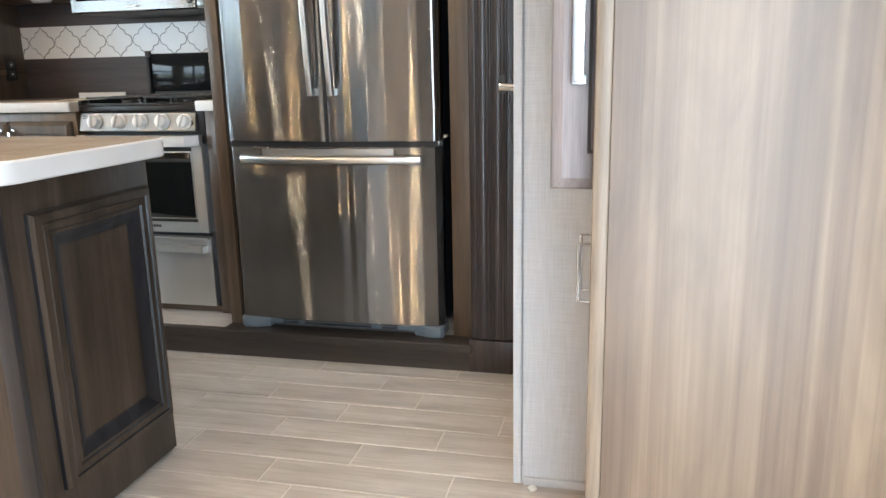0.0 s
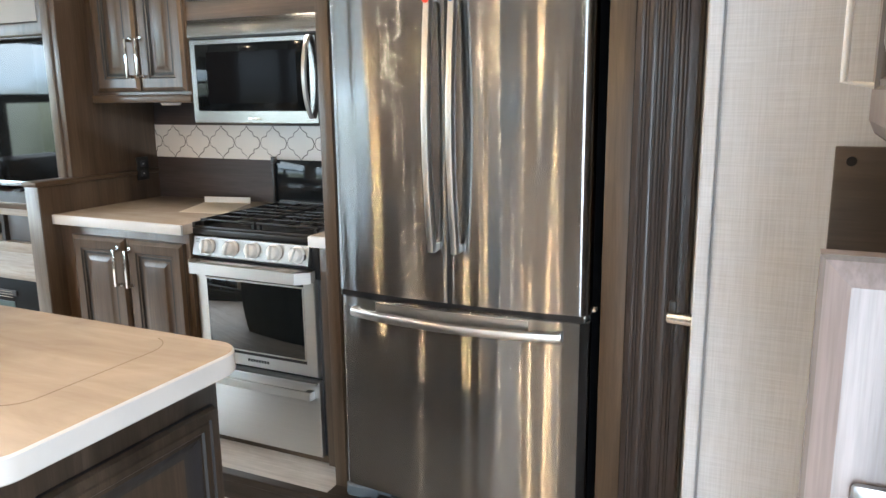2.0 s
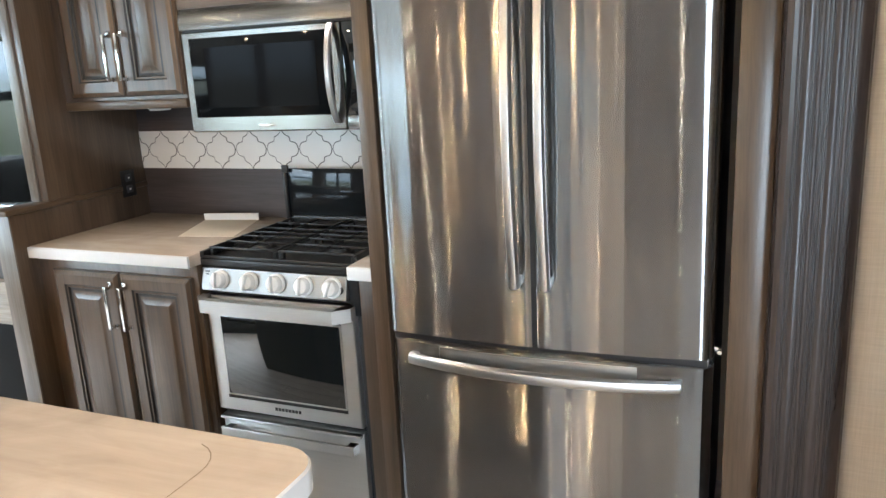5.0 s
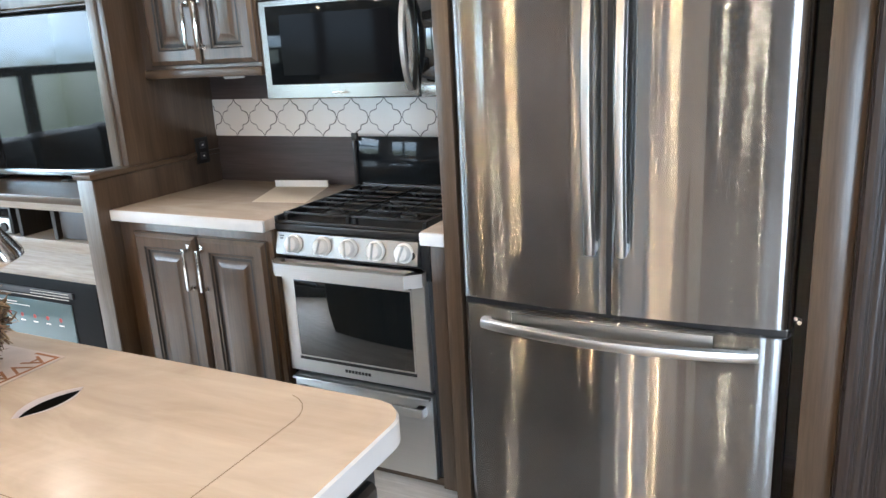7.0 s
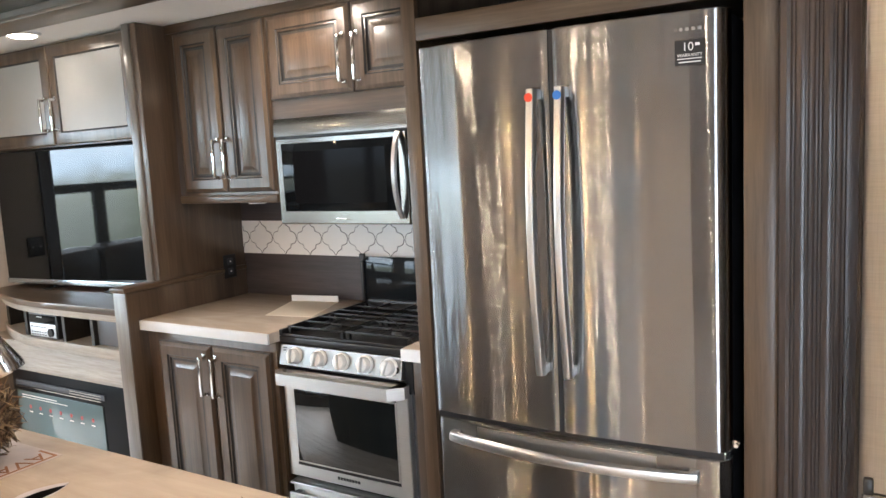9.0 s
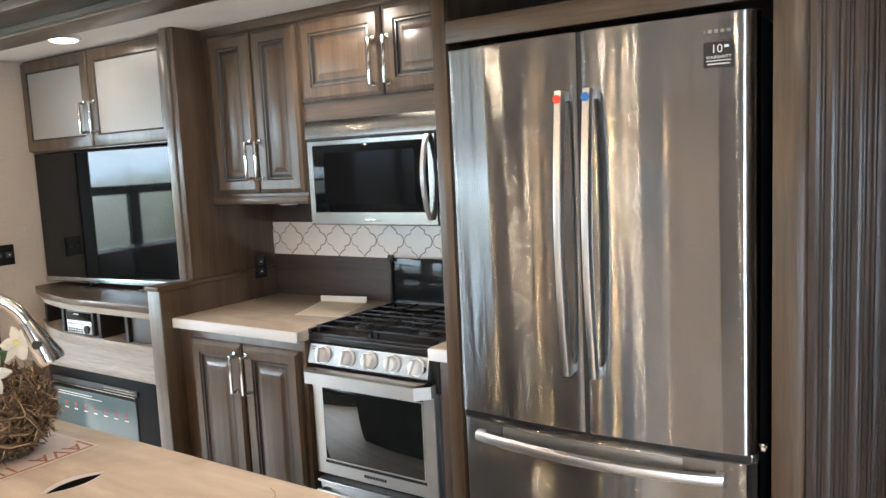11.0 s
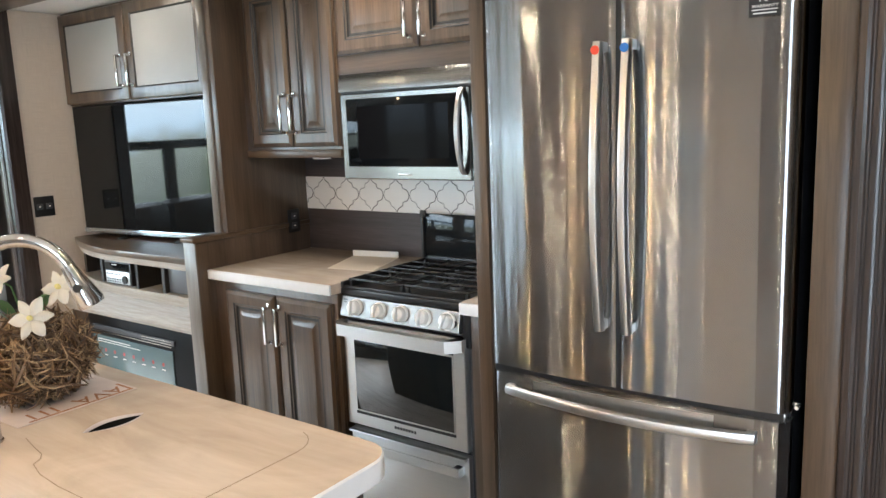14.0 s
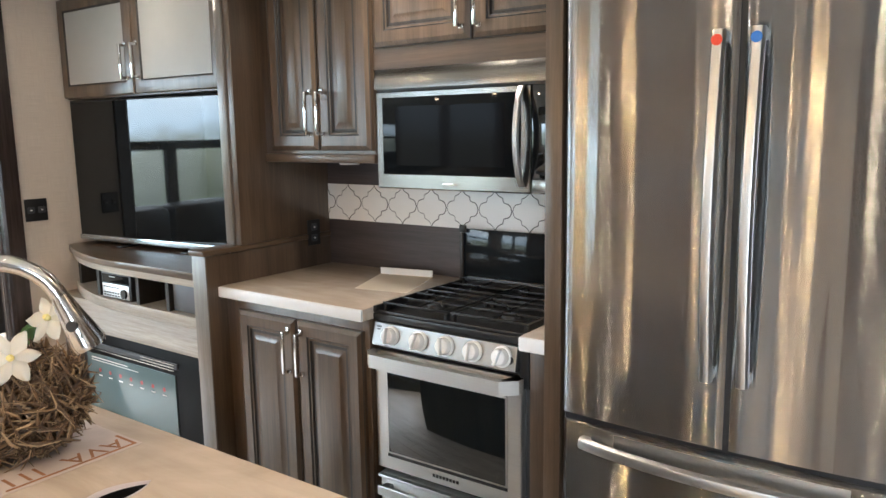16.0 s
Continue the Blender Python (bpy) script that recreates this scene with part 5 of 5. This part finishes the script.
blossom((-1.93, 1.307, 1.125), (0.55, -0.75, 0.3), 0.052)
blossom((-1.95, 1.389, 1.178), (0.3, -0.75, 0.45), 0.05)
blossom((-2.05, 1.297, 1.205), (0.2, -0.8, 0.5), 0.042)
for k, (az, ln) in enumerate(((200, 0.09), (255, 0.07), (120, 0.08))):
    b = bmesh.new()
    a = radians(az)
    rows = []
    for i in range(7):
        u = i / 6
        ctr = Vector((nc.x + math.cos(a) * (0.03 + ln * u), nc.y + math.sin(a) * (0.03 + ln * u), nc.z + 0.085 + 0.05 * math.sin(u * 2.2)))
        wv = Vector((-math.sin(a), math.cos(a), 0)) * 0.018 * math.sin(math.pi * (0.08 + 0.9 * u))
        rows.append([b.verts.new(ctr - wv), b.verts.new(ctr - Vector((0, 0, 0.004))), b.verts.new(ctr + wv)])
    for i in range(6):
        for j in range(2):
            b.faces.new((rows[i][j], rows[i][j + 1], rows[i + 1][j + 1], rows[i + 1][j]))
    bmesh.ops.solidify(b, geom=b.faces[:], thickness=0.001)
    part("leaf", b, LEAF, nest, "", 60)

# paper leaflet on the worktop
leaf = thing("leaflet", (-2.25, 2.78, 0.970), "open paper leaflet with a folded-up edge on the worktop", "paper")
b = bmesh.new()
P = [(-2.31, 2.63), (-2.10, 2.66), (-2.19, 2.93), (-2.41, 2.89)]
prism(b, P, 0.9705, 0.9715)
part("sheet", b, PAPER, leaf, "", 0)
b = bmesh.new()
prism(b, [(-2.41, 2.89), (-2.19, 2.93), (-2.192, 2.936), (-2.412, 2.896)], 0.9716, 0.996)
part("folded_edge", b, WHITE_PLASTIC, leaf, "", 0)

# ---------------- entry cabinets ----------------
ward = thing("entry_wardrobe", (0.5, 0.76, 0), "tall pale wood-grain wardrobe with an open whitewashed door", "wardrobe")
part("side_panel", boxes((0.064, 1.58, 0.75, 0.77, -0.3, ROOM - 0.003)), PALE_WOOD, ward, "pale wood-grain laminate panel")
part("edge_band", boxes((0.042, 0.0635, 0.748, 0.773, -0.3, ROOM - 0.003), bev=0.003), PALE_EDGE, ward, "tan edge band")
d = raised_door(ward, -0.020, 0.32, 0.893, 1.344, 0.848, 0.024, [DOOR_WOOD, PALE_GLAZE])
tagged(d, "open whitewashed raised-panel door")
pull_m = Matrix.Translation((0.018, 0.824, 0)) @ Matrix.Diagonal((1.35, 0.8, 1, 1)) @ Matrix.Translation((-0.018, -0.824, 0))
pull(d, 0.018, 0.824, 1.035, 1.205, pull_m, SATIN, "satin chrome bar handle")
b = boxes((0.10, 0.14, 0.7735, 0.8475, 0.98, 1.03), (0.10, 0.14, 0.7735, 0.8475, 1.27, 1.32))
part("hinge", b, NICKEL, ward)
low = thing("entry_cabinet", (0.3, 1.2, 0), "low whitewashed entry cabinet with wire pull", "cabinet")
part("body", boxes((0.062, 0.62, 0.86, 1.535, 0.0, 0.80)), DOOR_WOOD, low)
for y0, y1 in ((0.88, 1.19), (1.2, 1.51)):
    d = raised_door(low, 0, y1 - y0, 0, 0.68, 0, 0.022, [DOOR_WOOD, PALE_GLAZE], Matrix.Translation((0.0615, (y0 + y1) / 2, 0.43)) @ Matrix.Rotation(radians(-90), 4, "Z"))
    b = bmesh.new()
    yy = y0 + 0.03 if y0 > 1 else y0 + 0.27
    tube(b, [(0.04, yy, 0.742), (0.006, yy, 0.742), (0.006, yy, 0.63), (0.04, yy, 0.63)], 0.0035, 8)
    part("handle", b, NICKEL, d, "wire pull")
board = thing("wall_board", (0.2, 1.54, 0.92), "dark mounting board with screw holes on the grey partition", "board")
part("plate", boxes((0.008, 0.45, 1.536, 1.551, 0.907, 1.358), bev=0.002), DARK_TRIM, board)
for x, z in ((0.029, 1.338), (0.029, 0.932), (0.062, 1.15)):
    b = bmesh.new()
    disc(b, (x, 1.5365, z), 0.007, (0, -1, 0), 0.002, 14)
    part("screw_hole", b, BLACK, board)
upc = thing("entry_upper_cabinet", (0.4, 1.2, 1.36), "whitewashed upper entry cabinet with a chrome pull", "cabinet")
part("body", boxes((0.055, 0.62, 0.9, 1.535, 1.378, 2.1)), DOOR_WOOD, upc)
d = raised_door(upc, 0, 0.48, 0, 0.70, 0, 0.022, [DOOR_WOOD, PALE_GLAZE], Matrix.Translation((0.0545, 1.13, 1.735)) @ Matrix.Rotation(radians(-90), 4, "Z"))
b = bmesh.new()
tube(b, [(0.034, 1.33, 1.44), (0.002, 1.33, 1.445), (0.002, 1.33, 1.60), (0.034, 1.33, 1.605)], 0.004, 10)
part("handle", b, WHITE_PLASTIC, d, "chrome bow pull")

scrap = tagged(finish("paper_scrap", bmesh.new(), PETAL), "small crumpled white scrap on the floor by the partition", "scrap")
b = bmesh.new()
bmesh.ops.create_icosphere(b, subdivisions=2, radius=0.011, matrix=Matrix.Translation((-0.118, 1.515, 0.008)) @ Matrix.Diagonal((1.0, 0.9, 0.65, 1)))
rs = random.Random(3)
for v in b.verts:
    v.co += Vector((rs.uniform(-1, 1), rs.uniform(-1, 1), rs.uniform(-0.4, 1))) * 0.0022
b.to_mesh(scrap.data)
b.free()

# ---------------- the side behind the walk ----------------
sofa = thing("sofa", (-5.5, -0.1, 0), "black leather sofa below the rear window", "sofa")
part("base", boxes((-5.9, -5.1, -1.25, 1.05, 0.02, 0.42), bev=0.04), LEATHER, sofa)
for y0, y1 in ((-1.23, -0.49), (-0.47, 0.27), (0.29, 1.03)):
    part("seat_cushion", boxes((-5.7, -5.08, y0, y1, 0.421, 0.56), bev=0.05), LEATHER, sofa)
    part("back_cushion", boxes((-5.96, -5.7, y0, y1, 0.45, 0.93), bev=0.08), LEATHER, sofa)
for name, bars, at, lab in (("window_2", [(-5.6, -4.3, -1.65, -1.61, 0.82, 0.86), (-5.6, -4.3, -1.65, -1.61, 1.87, 1.91), (-5.6, -5.56, -1.65, -1.61, 0.86, 1.87), (-4.34, -4.3, -1.65, -1.61, 0.86, 1.87), (-5.0, -4.9, -1.65, -1.61, 0.86, 1.87)], (-4.65, -1.63, 0.82), "wide black-framed side window"),
                            ("window_4", [(-2.25, -1.2, -1.65, -1.61, 0.95, 0.98), (-2.25, -1.2, -1.65, -1.61, 1.72, 1.75), (-2.25, -2.22, -1.65, -1.61, 0.98, 1.72), (-1.23, -1.2, -1.65, -1.61, 0.98, 1.72)], (-1.72, -1.63, 0.95), "unseen side window with dark tinted glass, added for the fridge's bluish reflection"),
                            ("window_3", [(-6.05, -6.01, -1.3, 1.85, 0.82, 0.86), (-6.05, -6.01, -1.3, 1.85, 1.91, 1.95), (-6.05, -6.01, -1.3, -1.26, 0.86, 1.91), (-6.05, -6.01, 1.81, 1.85, 0.86, 1.91), (-6.05, -6.01, -0.1, 0.02, 0.86, 1.38), (-6.048, -6.012, -1.26, 1.81, 1.38, 1.46)], (-6.03, -0.1, 0.82), "black-framed rear window")):
    w = thing(name, at, lab, "window", "", "structure")
    part("window_frame", boxes(*bars), BLACK, w)
    # window_4 is an unseen addition; its tint dims the sky mirrored in the fridge
    if name == "window_4":
        part("pane", boxes((-2.2195, -1.2305, -1.632, -1.628, 0.9805, 1.7195)), TINTED, w, "dark tinted glass pane")
b = thing("door_frame", (0.4, -0.75, -0.3), "white metal frame of the open entry doorway", "door frame", "", "structure")
part("jamb", boxes((0.05, 0.09, -0.80, -0.70, -0.6, 1.949)), WHITE_PLASTIC, b)
part("jamb", boxes((0.74, 0.78, -0.80, -0.70, -0.6, 1.949)), WHITE_PLASTIC, b)
part("head", boxes((0.0905, 0.7395, -0.80, -0.70, 1.91, 1.949)), WHITE_PLASTIC, b)

# ---------------- floor tiles ----------------
bmt = boxes((-0.2545, 0.2545, -0.0602, 0.0602, -0.006, 0.0), bev=0.0012)
tile_me = bpy.data.meshes.new("plank_tile")
bmesh.ops.recalc_face_normals(bmt, faces=bmt.faces)
bmt.to_mesh(tile_me)
bmt.free()
tile_me.materials.append(FLOOR_TILE)
floor_ob = bpy.data.objects["floor"]
OFFS = {0: -0.98, 1: -1.22, 2: -1.06, 3: -1.28, 4: -0.93, 5: -1.146, 6: -0.845}
ro = random.Random(9)
far = bmesh.new()
for row in range(0, 30):
    y = 2.2405 - 0.1255 * row
    off = OFFS.get(row, ro.uniform(-1.3, -0.8))
    for k in range(-8, 6):
        x = off + 0.257 + 0.514 * k
        if x < -5.7 or x > 1.3 or y < -1.6:
            continue
        if -3.3 < x < 0.4 and row < 24 and (y > 0.2 or x > -2.2):
            o = new("tile", tile_me)
            o.parent = floor_ob
            o.location = (x, y, 0)
        else:
            box(far, x - 0.2545, x + 0.2545, y - 0.0602, y + 0.0602, -0.006, 0.0)
ft = part("far_tiles", far, FLOOR_TILE, floor_ob, "", 0)
tagged(ft, "", "", "", "stuff")
